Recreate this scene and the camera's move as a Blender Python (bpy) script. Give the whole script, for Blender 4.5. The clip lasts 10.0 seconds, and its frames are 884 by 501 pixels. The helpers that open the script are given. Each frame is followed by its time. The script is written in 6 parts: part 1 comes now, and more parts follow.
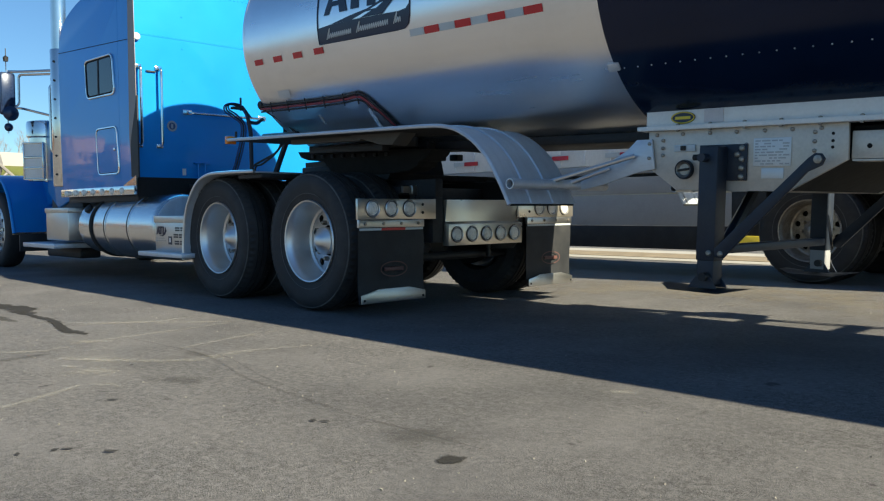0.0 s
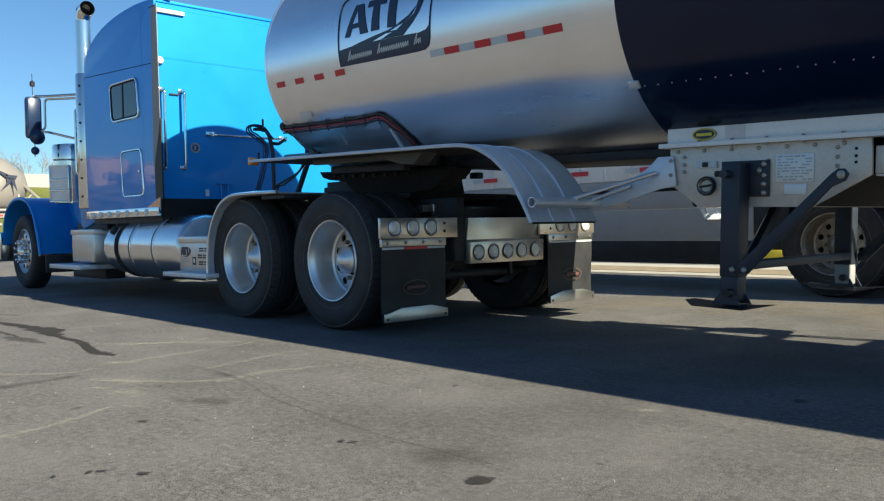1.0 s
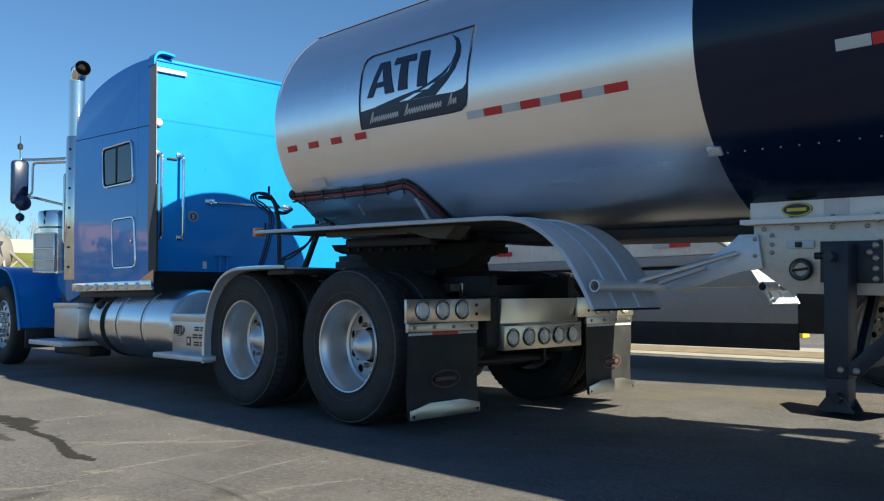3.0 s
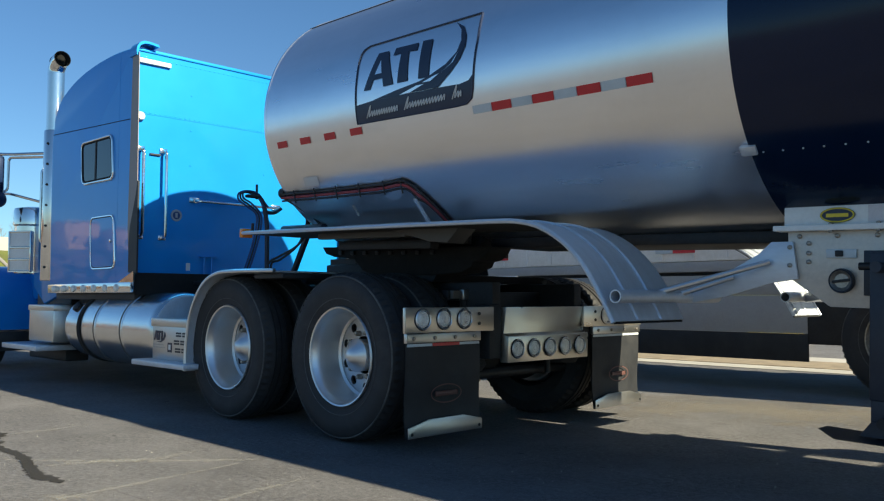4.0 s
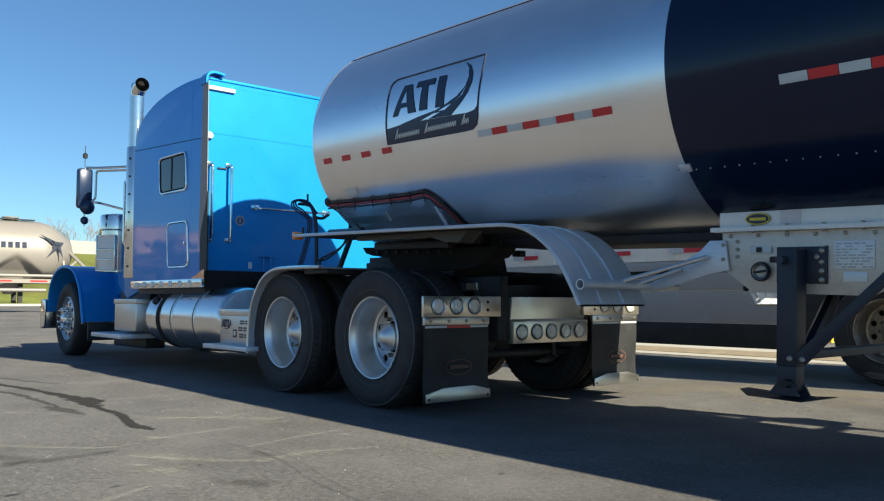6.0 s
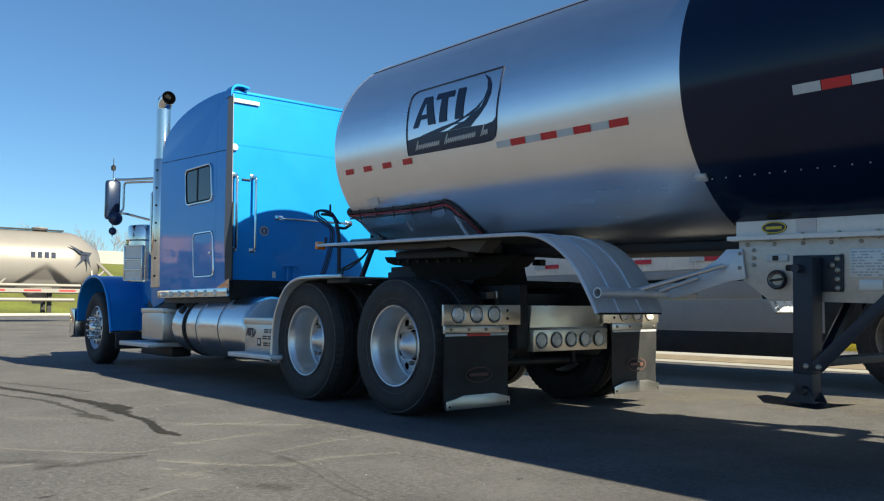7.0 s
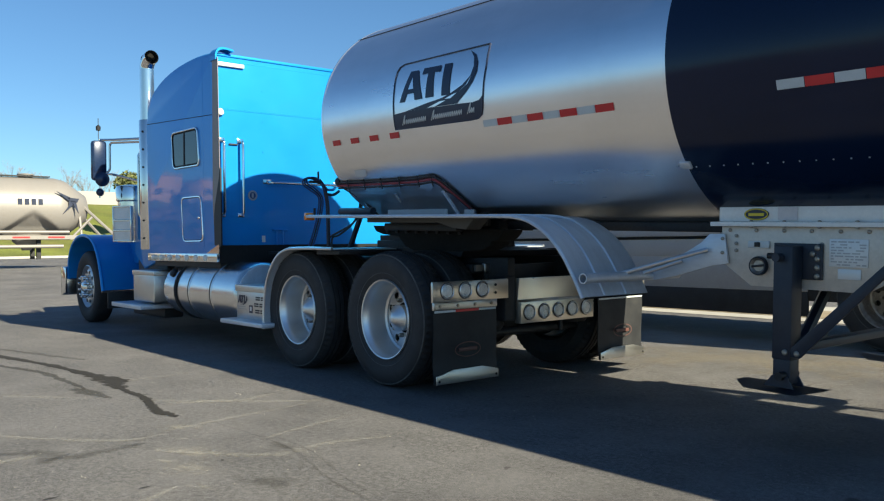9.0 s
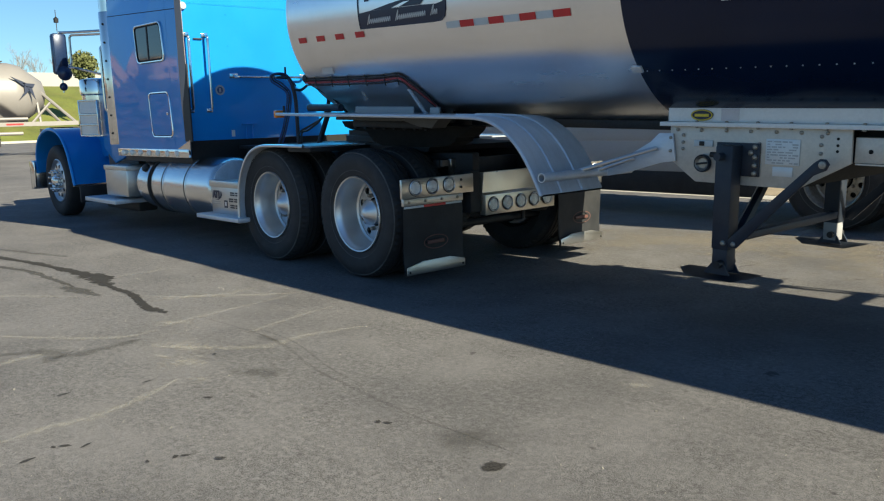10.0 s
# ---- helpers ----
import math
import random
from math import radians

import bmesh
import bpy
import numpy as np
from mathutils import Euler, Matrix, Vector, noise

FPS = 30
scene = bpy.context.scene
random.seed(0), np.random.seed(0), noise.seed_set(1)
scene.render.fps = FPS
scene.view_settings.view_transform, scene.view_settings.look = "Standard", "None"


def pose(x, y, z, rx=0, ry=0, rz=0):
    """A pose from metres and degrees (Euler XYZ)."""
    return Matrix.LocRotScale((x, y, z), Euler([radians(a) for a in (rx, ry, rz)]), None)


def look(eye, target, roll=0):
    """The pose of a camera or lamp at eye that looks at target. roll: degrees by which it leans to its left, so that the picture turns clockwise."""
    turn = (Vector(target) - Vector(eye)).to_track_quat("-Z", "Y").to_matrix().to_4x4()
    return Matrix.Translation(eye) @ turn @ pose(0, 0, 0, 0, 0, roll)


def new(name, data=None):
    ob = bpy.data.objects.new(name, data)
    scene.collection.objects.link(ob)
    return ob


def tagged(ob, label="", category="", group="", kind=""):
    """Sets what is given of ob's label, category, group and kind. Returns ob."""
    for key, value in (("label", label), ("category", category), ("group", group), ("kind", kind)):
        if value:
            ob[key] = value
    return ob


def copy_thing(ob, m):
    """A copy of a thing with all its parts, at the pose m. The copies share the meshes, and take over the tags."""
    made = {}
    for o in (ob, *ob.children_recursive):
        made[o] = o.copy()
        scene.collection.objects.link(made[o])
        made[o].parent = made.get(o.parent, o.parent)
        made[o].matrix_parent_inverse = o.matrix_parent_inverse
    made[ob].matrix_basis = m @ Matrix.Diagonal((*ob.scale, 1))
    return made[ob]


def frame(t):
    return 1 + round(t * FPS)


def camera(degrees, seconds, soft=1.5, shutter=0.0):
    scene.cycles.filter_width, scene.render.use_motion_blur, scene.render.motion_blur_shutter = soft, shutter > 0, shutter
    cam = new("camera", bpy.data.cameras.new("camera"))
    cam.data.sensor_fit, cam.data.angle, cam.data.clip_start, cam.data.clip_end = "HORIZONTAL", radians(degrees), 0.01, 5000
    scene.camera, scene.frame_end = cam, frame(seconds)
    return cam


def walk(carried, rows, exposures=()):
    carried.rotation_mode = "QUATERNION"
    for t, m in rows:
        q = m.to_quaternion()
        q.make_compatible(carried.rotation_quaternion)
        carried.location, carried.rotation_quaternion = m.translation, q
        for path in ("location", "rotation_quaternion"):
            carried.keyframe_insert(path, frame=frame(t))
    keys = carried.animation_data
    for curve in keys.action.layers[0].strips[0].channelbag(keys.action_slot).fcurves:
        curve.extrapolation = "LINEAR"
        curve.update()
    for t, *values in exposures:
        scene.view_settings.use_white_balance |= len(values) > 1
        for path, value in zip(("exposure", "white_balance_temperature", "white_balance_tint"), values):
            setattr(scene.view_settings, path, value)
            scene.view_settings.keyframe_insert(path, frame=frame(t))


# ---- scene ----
cam = camera(56.5, 10.0, soft=1.2)
PATH = [
    (0.0, 5.041, -4.749, 0.737, 45.498, -2.750, 0.407),
    (0.5, 5.038, -4.769, 0.753, 46.126, -2.190, 0.935),
    (1.0, 5.045, -4.785, 0.758, 46.781, -1.653, 1.083),
    (1.5, 5.056, -4.800, 0.768, 47.290, -1.037, 1.154),
    (2.0, 4.886, -4.724, 0.778, 47.074, 1.362, 0.728),
    (2.5, 4.543, -4.595, 0.823, 46.266, 2.962, 0.602),
    (2.7, 4.483, -4.577, 0.830, 46.287, 3.118, 0.606),
    (3.8, 4.034, -4.325, 0.874, 44.942, 3.326, -0.094),
    (4.0, 4.036, -4.326, 0.876, 45.049, 3.331, -0.076),
    (4.5, 4.075, -4.352, 0.874, 45.445, 3.097, -0.268),
    (5.0, 4.245, -4.461, 0.860, 46.074, 2.749, -0.293),
    (5.2, 4.366, -4.526, 0.852, 46.581, 2.768, -0.344),
    (6.3, 5.043, -4.832, 0.785, 49.751, 3.698, -0.066),
    (6.5, 5.041, -4.830, 0.785, 49.941, 3.776, -0.066),
    (7.0, 5.041, -4.838, 0.792, 50.764, 4.096, -0.064),
    (7.5, 5.035, -4.847, 0.800, 51.273, 4.255, -0.086),
    (8.0, 5.037, -4.847, 0.818, 51.147, 4.276, -0.073),
    (8.5, 5.035, -4.853, 0.852, 51.029, 4.046, 0.014),
    (9.0, 5.103, -4.870, 1.096, 50.098, -0.510, 0.659),
    (9.5, 5.243, -4.968, 1.238, 48.319, -2.591, 0.864),
    (10.0, 5.355, -5.075, 1.273, 47.822, -9.239, 1.815),
]
walk(cam, [(t, pose(x, y, z, 90 + pitch, roll, yaw)) for t, x, y, z, yaw, pitch, roll in PATH],
     exposures=[(0.0, 1.14), (2.0, 1.14), (4.0, 1.10), (6.5, 1.12), (7.0, 1.06), (7.5, 1.02), (8.0, 1.06), (9.0, 1.13), (10.0, 1.14)])

# ---- world, sun ----
SUN = Vector((1.66, 0.28, 1.0)).normalized()
world = bpy.data.worlds.new("sky")
scene.world = world
world.use_nodes = True
wn = world.node_tree.nodes
sky = wn.new("ShaderNodeTexSky")
sky.sky_type = "NISHITA"
sky.sun_disc = False
sky.sun_elevation = math.asin(SUN.z)
sky.sun_rotation = math.atan2(SUN.x, SUN.y)
sky.altitude, sky.air_density, sky.dust_density, sky.ozone_density = 100, 1.0, 0.10, 3.0
wn["Background"].inputs["Strength"].default_value = 0.047
tint = wn.new("ShaderNodeMix")
tint.data_type, tint.blend_type = "RGBA", "MULTIPLY"
tint.inputs[0].default_value = 1.0
tint.inputs[7].default_value = (0.735, 1.04, 1.22, 1)
world.node_tree.links.new(sky.outputs[0], tint.inputs[6])
world.node_tree.links.new(tint.outputs[2], wn["Background"].inputs["Color"])
sun = new("sun", bpy.data.lights.new("sun", "SUN"))
sun.data.energy, sun.data.angle, sun.data.color = 5.0, radians(0.55), (1.0, 0.915, 0.675)
sun.matrix_world = look(SUN * 40, (0, 0, 0))


# ---- materials ----
def surf(name, base, rough=0.5, metal=0.0, var=0.12, scale=3.0, fine=60.0, bump=0.0, coat=0.0, rvar=0.1, stretch=(1, 1, 1), spec=0.5, dirt=None, dirt_scale=1.5, dirt_amount=0.5, wave=0.0):
    m = bpy.data.materials.new(name)
    m.use_nodes = True
    nt = m.node_tree
    n, link = nt.nodes, nt.links.new
    b = n["Principled BSDF"]
    tc = n.new("ShaderNodeTexCoord")
    mp = n.new("ShaderNodeMapping")
    mp.inputs["Scale"].default_value = stretch
    link(tc.outputs["Object"], mp.inputs["Vector"])
    big, small = n.new("ShaderNodeTexNoise"), n.new("ShaderNodeTexNoise")
    big.inputs["Scale"].default_value, big.inputs["Detail"].default_value = scale, 5
    small.inputs["Scale"].default_value, small.inputs["Detail"].default_value = fine, 4
    link(mp.outputs[0], big.inputs["Vector"])
    link(mp.outputs[0], small.inputs["Vector"])
    mix = n.new("ShaderNodeMath")
    mix.operation = "MULTIPLY_ADD"
    link(big.outputs[0], mix.inputs[0])
    mix.inputs[1].default_value = 0.6
    half = n.new("ShaderNodeMath")
    half.operation = "MULTIPLY"
    half.inputs[1].default_value = 0.4
    link(small.outputs[0], half.inputs[0])
    link(half.outputs[0], mix.inputs[2])
    ramp = n.new("ShaderNodeValToRGB")
    lo, hi = [max(0.0, c * (1 - var)) for c in base], [min(1.0, c * (1 + var)) for c in base]
    ramp.color_ramp.elements[0].position, ramp.color_ramp.elements[1].position = 0.35, 0.65
    ramp.color_ramp.elements[0].color, ramp.color_ramp.elements[1].color = (*lo, 1), (*hi, 1)
    link(mix.outputs[0], ramp.inputs[0])
    colour = ramp.outputs[0]
    # second tone in noise patches; on the blue paint it is thrown light
    if dirt:
        dn = n.new("ShaderNodeTexNoise")
        dn.inputs["Scale"].default_value, dn.inputs["Detail"].default_value, dn.inputs["Roughness"].default_value = dirt_scale, 8, 0.7
        link(tc.outputs["Object"], dn.inputs["Vector"])
        dr = n.new("ShaderNodeMapRange")
        dr.inputs[1].default_value, dr.inputs[2].default_value, dr.inputs[4].default_value = 0.48, 0.75, dirt_amount
        link(dn.outputs[0], dr.inputs[0])
        mx = n.new("ShaderNodeMix")
        mx.data_type = "RGBA"
        link(dr.outputs[0], mx.inputs[0])
        link(colour, mx.inputs[6])
        mx.inputs[7].default_value = (*dirt, 1)
        colour = mx.outputs[2]
    link(colour, b.inputs["Base Color"])
    rr = n.new("ShaderNodeMapRange")
    rr.inputs[3].default_value, rr.inputs[4].default_value = max(0.0, rough * (1 - rvar)), min(1.0, rough * (1 + rvar))
    rr.inputs[1].default_value, rr.inputs[2].default_value = 0.3, 0.7
    link(mix.outputs[0], rr.inputs[0])
    link(rr.outputs[0], b.inputs["Roughness"])
    b.inputs["Metallic"].default_value = metal
    b.inputs["Coat Weight"].default_value = coat
    b.inputs["Coat Roughness"].default_value = 0.04
    b.inputs["Specular IOR Level"].default_value = spec
    if bump:
        bp = n.new("ShaderNodeBump")
        bp.inputs["Strength"].default_value, bp.inputs["Distance"].default_value = 1.0, bump
        link(small.outputs[0], bp.inputs["Height"])
        link(bp.outputs[0], b.inputs["Normal"])
    if wave:
        # shallow dents and waviness of thin sheet metal
        soft = n.new("ShaderNodeTexNoise")
        soft.inputs["Scale"].default_value, soft.inputs["Detail"].default_value = 2.2, 1.0
        link(tc.outputs["Object"], soft.inputs["Vector"])
        bw = n.new("ShaderNodeBump")
        bw.inputs["Strength"].default_value, bw.inputs["Distance"].default_value = 1.0, wave
        link(soft.outputs[0], bw.inputs["Height"])
        link(bw.outputs[0], b.inputs["Normal"])
        link(bw.outputs[0], b.inputs["Coat Normal"])
    return m


# cyan patches here are painted in for sunlight thrown back by the tank
BLUE = surf("metallic_blue_paint", (0.008, 0.235, 0.645), 0.40, 0.24, 0.05, 2, 300, coat=0.55, spec=0.10, dirt=(0.02, 0.27, 0.65), dirt_scale=0.8, dirt_amount=0.45, wave=0.0016)
CHROME = surf("polished_steel", (0.80, 0.79, 0.77), 0.15, 1.0, 0.05, 4, 80, rvar=0.3)
BRUSHED = surf("brushed_aluminium", (0.83, 0.83, 0.85), 0.29, 1.0, 0.03, 1.2, 8, rvar=0.08, stretch=(0.3, 2, 2), dirt=(0.52, 0.515, 0.51), dirt_scale=0.9, dirt_amount=0.25)
TANKMET = surf("polished_tank_aluminium", (0.72, 0.72, 0.72), 0.25, 1.0, 0.04, 2, 10, rvar=0.12, stretch=(4, 0.4, 0.4))
WHEELMET = surf("polished_aluminium", (0.74, 0.74, 0.74), 0.40, 1.0, 0.04, 6, 120, rvar=0.12)
SATIN = surf("satin_aluminium", (0.60, 0.64, 0.70), 0.42, 0.45, 0.10, 5, 60, stretch=(0.3, 3, 1), bump=0.0006, dirt=(0.42, 0.42, 0.42), dirt_scale=4, dirt_amount=0.35)
WORN = surf("worn_rubber_edge", (0.085, 0.084, 0.082), 0.8, 0, 0.5, 5, 40)
RUBBER = surf("tyre_rubber", (0.022, 0.022, 0.024), 0.72, 0, 0.25, 6, 90, bump=0.0006, dirt=(0.07, 0.065, 0.06), dirt_scale=6, dirt_amount=0.4)
FLAP = surf("flap_rubber", (0.026, 0.028, 0.032), 0.52, 0, 0.2, 5, 120, bump=0.0004, dirt=(0.07, 0.066, 0.06), dirt_scale=5, dirt_amount=0.3, spec=0.28)
DARK = surf("greasy_steel", (0.022, 0.023, 0.026), 0.55, 0.3, 0.4, 5, 50, bump=0.0008, dirt=(0.05, 0.045, 0.04), dirt_scale=7, dirt_amount=0.5)
LEGPAINT = surf("dark_blue_grey_paint", (0.014, 0.022, 0.038), 0.5, 0, 0.2, 5, 80, dirt=(0.07, 0.068, 0.066), dirt_scale=6, dirt_amount=0.25)
DEEPBLUE = surf("dark_navy_paint", (0.010, 0.026, 0.075), 0.28, 0.1, 0.1, 3, 90, coat=0.3, spec=0.4)
LAMPBAR = surf("dulled_steel", (0.70, 0.65, 0.57), 0.30, 0.85, 0.05, 3, 3.5, bump=0.0018, rvar=0.15, stretch=(1, 1, 2.2), dirt=(0.48, 0.43, 0.36), dirt_scale=1.5, dirt_amount=0.35)
TRIM = surf("brushed_steel_trim", (0.58, 0.575, 0.56), 0.36, 1.0, 0.04, 4, 40)
DULLALU = surf("dull_cast_aluminium", (0.075, 0.073, 0.070), 0.6, 0.2, 0.1, 5, 60)
BLACK = surf("black_gloss_paint", (0.002, 0.010, 0.036), 0.17, 0, 0.15, 2, 120, spec=0.30)
WHITE = surf("white_paint", (0.82, 0.81, 0.78), 0.42, 0, 0.06, 3, 60, dirt=(0.40, 0.37, 0.33), dirt_scale=3, dirt_amount=0.35)
CREAM = surf("weathered_aluminium_frame", (0.64, 0.575, 0.50), 0.42, 0.30, 0.1, 3, 70, dirt=(0.28, 0.24, 0.20), dirt_scale=3, dirt_amount=0.5)
BOLT = surf("bolt_steel", (0.36, 0.33, 0.29), 0.45, 0.8, 0.3, 20, 90)
RED = surf("red_reflector", (0.60, 0.025, 0.03), 0.35, 0, 0.08, 8, 200)
SILVER = surf("white_reflector", (0.52, 0.56, 0.58), 0.35, 0, 0.08, 8, 200)
NAVY = surf("navy_vinyl", (0.012, 0.02, 0.05), 0.35, 0, 0.08, 8, 200)
PALE = surf("pale_vinyl", (0.62, 0.63, 0.63), 0.40, 0.2, 0.05, 8, 200)
LABEL = surf("label_plate", (0.68, 0.69, 0.69), 0.4, 0.3, 0.06, 8, 200)
GREYINK = surf("label_ink", (0.40, 0.41, 0.42), 0.5, 0, 0.06, 8, 200)
AMBER = surf("amber_lens", (0.75, 0.22, 0.02), 0.2, 0, 0.05, 8, 100, coat=0.5)
LENS = surf("clear_lamp_lens", (0.80, 0.77, 0.71), 0.35, 0.05, 0.14, 30, 160, spec=0.5)
GLASSY = surf("tinted_glass", (0.008, 0.014, 0.026), 0.05, 0, 0.1, 3, 60, spec=0.5)
STRIP = surf("taupe_trim", (0.29, 0.245, 0.225), 0.5, 0.0, 0.1, 4, 60)
YELLOW = surf("yellow_paint", (0.72, 0.55, 0.04), 0.4, 0, 0.08, 8, 100)
ORANGERED = surf("faded_red_print", (0.12, 0.055, 0.048), 0.5, 0, 0.1, 20, 100)
HOSE_RED = surf("red_hose", (0.30, 0.035, 0.04), 0.5, 0, 0.15, 10, 80)
HOSE_BLUE = surf("blue_hose", (0.01, 0.05, 0.16), 0.45, 0, 0.15, 10, 80)
HOSE = surf("black_hose", (0.018, 0.018, 0.020), 0.5, 0, 0.2, 10, 80)
BOXWHITE = surf("trailer_white", (0.80, 0.80, 0.79), 0.45, 0, 0.07, 2, 50, dirt=(0.34, 0.33, 0.31), dirt_scale=2, dirt_amount=0.4)
SKIRT = surf("grey_skirt", (0.33, 0.335, 0.345), 0.5, 0, 0.07, 2, 50, dirt=(0.17, 0.165, 0.16), dirt_scale=2, dirt_amount=0.4)
TANTANK = surf("tan_tank_paint", (0.25, 0.235, 0.225), 0.45, 0.1, 0.08, 1, 30, dirt=(0.18, 0.16, 0.135), dirt_scale=1, dirt_amount=0.4)
CONCRETE = surf("concrete", (0.42, 0.40, 0.36), 0.8, 0, 0.12, 2, 30, bump=0.002)
WALLPAINT = surf("cream_wall", (0.33, 0.32, 0.315), 0.7, 0, 0.06, 0.5, 10)
GRASS = surf("dry_grass", (0.13, 0.15, 0.025), 0.9, 0, 0.4, 0.25, 6, bump=0.05, dirt=(0.22, 0.17, 0.05), dirt_scale=0.12, dirt_amount=0.7)
STONE = surf("pale_stone", (0.25, 0.24, 0.215), 0.8, 0, 0.2, 30, 200)
# black for soot, seals and joints, and for shade in gaps and undersides
SOOT_SHADE = surf("soot_shade_black", (0.006, 0.006, 0.006), 0.9, 0, 0.2, 20, 80)
TWIG = surf("bare_twigs", (0.24, 0.22, 0.21), 0.9, 0, 0.2, 3, 30)
LEAF = surf("evergreen_leaf", (0.12, 0.135, 0.045), 0.7, 0, 0.4, 1, 20)


def asphalt():
    m = bpy.data.materials.new("asphalt")
    m.use_nodes = True
    nt = m.node_tree
    n, link = nt.nodes, nt.links.new
    b = n["Principled BSDF"]
    tc = n.new("ShaderNodeTexCoord")

    def noise_tex(scale, detail, rough=0.6, stretch=None):
        t = n.new("ShaderNodeTexNoise")
        t.inputs["Scale"].default_value, t.inputs["Detail"].default_value, t.inputs["Roughness"].default_value = scale, detail, rough
        if stretch:
            mp = n.new("ShaderNodeMapping")
            mp.inputs["Scale"].default_value = stretch[0]
            mp.inputs["Rotation"].default_value = (0, 0, radians(stretch[1]))
            link(tc.outputs["Object"], mp.inputs["Vector"])
            link(mp.outputs[0], t.inputs["Vector"])
        else:
            link(tc.outputs["Object"], t.inputs["Vector"])
        return t.outputs[0]

    def rng(src, a, c, lo, hi):
        r = n.new("ShaderNodeMapRange")
        for k, v in enumerate((a, c, lo, hi)):
            r.inputs[k + 1].default_value = v
        link(src, r.inputs[0])
        return r.outputs[0]

    def blend(fac, a, c):
        x = n.new("ShaderNodeMix")
        x.data_type = "RGBA"
        link(fac, x.inputs[0])
        for k, v in ((6, a), (7, c)):
            if isinstance(v, tuple):
                x.inputs[k].default_value = (*v, 1)
            else:
                link(v, x.inputs[k])
        return x.outputs[2]

    vor = n.new("ShaderNodeTexVoronoi")
    vor.inputs["Scale"].default_value = 45
    link(tc.outputs["Object"], vor.inputs["Vector"])
    grit = noise_tex(150, 4, 0.75)
    col = blend(rng(grit, 0.38, 0.62, 0, 1), (0.043, 0.043, 0.040), (0.202, 0.196, 0.202))
    col = blend(rng(noise_tex(36, 4, 0.75), 0.47, 0.62, 0, 0.8), col, (0.220, 0.214, 0.219))
    col = blend(rng(noise_tex(24, 4, 0.75), 0.53, 0.66, 0, 0.6), col, (0.050, 0.048, 0.050))
    col = blend(rng(noise_tex(1.6, 8, 0.7), 0.44, 0.66, 0, 0.6), col, (0.211, 0.205, 0.209))
    col = blend(rng(noise_tex(0.45, 7, 0.65), 0.46, 0.64, 0, 0.5), col, (0.070, 0.069, 0.074))
    col = blend(rng(noise_tex(1.0, 8, 0.75, ((0.22, 4.0, 1), 14)), 0.58, 0.74, 0, 0.45), col, (0.221, 0.214, 0.219))
    col = blend(rng(noise_tex(5.5, 3, 0.5), 0.70, 0.74, 0, 0.75), col, (0.040, 0.038, 0.041))
    chips = rng(vor.outputs["Distance"], 0.05, 0.16, 1, 0)
    pick = rng(vor.outputs["Color"], 0.80, 0.82, 0, 1)
    mul = n.new("ShaderNodeMath")
    mul.operation = "MULTIPLY"
    link(chips, mul.inputs[0])
    link(pick, mul.inputs[1])
    col = blend(mul.outputs[0], col, (0.301, 0.285, 0.285))
    link(col, b.inputs["Base Color"])
    link(rng(noise_tex(0.8, 5), 0.3, 0.7, 0.72, 0.92), b.inputs["Roughness"])
    b.inputs["Specular IOR Level"].default_value = 0.3
    bp = n.new("ShaderNodeBump")
    bp.inputs["Strength"].default_value, bp.inputs["Distance"].default_value = 1.0, 0.007
    link(grit, bp.inputs["Height"])
    link(bp.outputs[0], b.inputs["Normal"])
    return m


ASPHALT = asphalt()


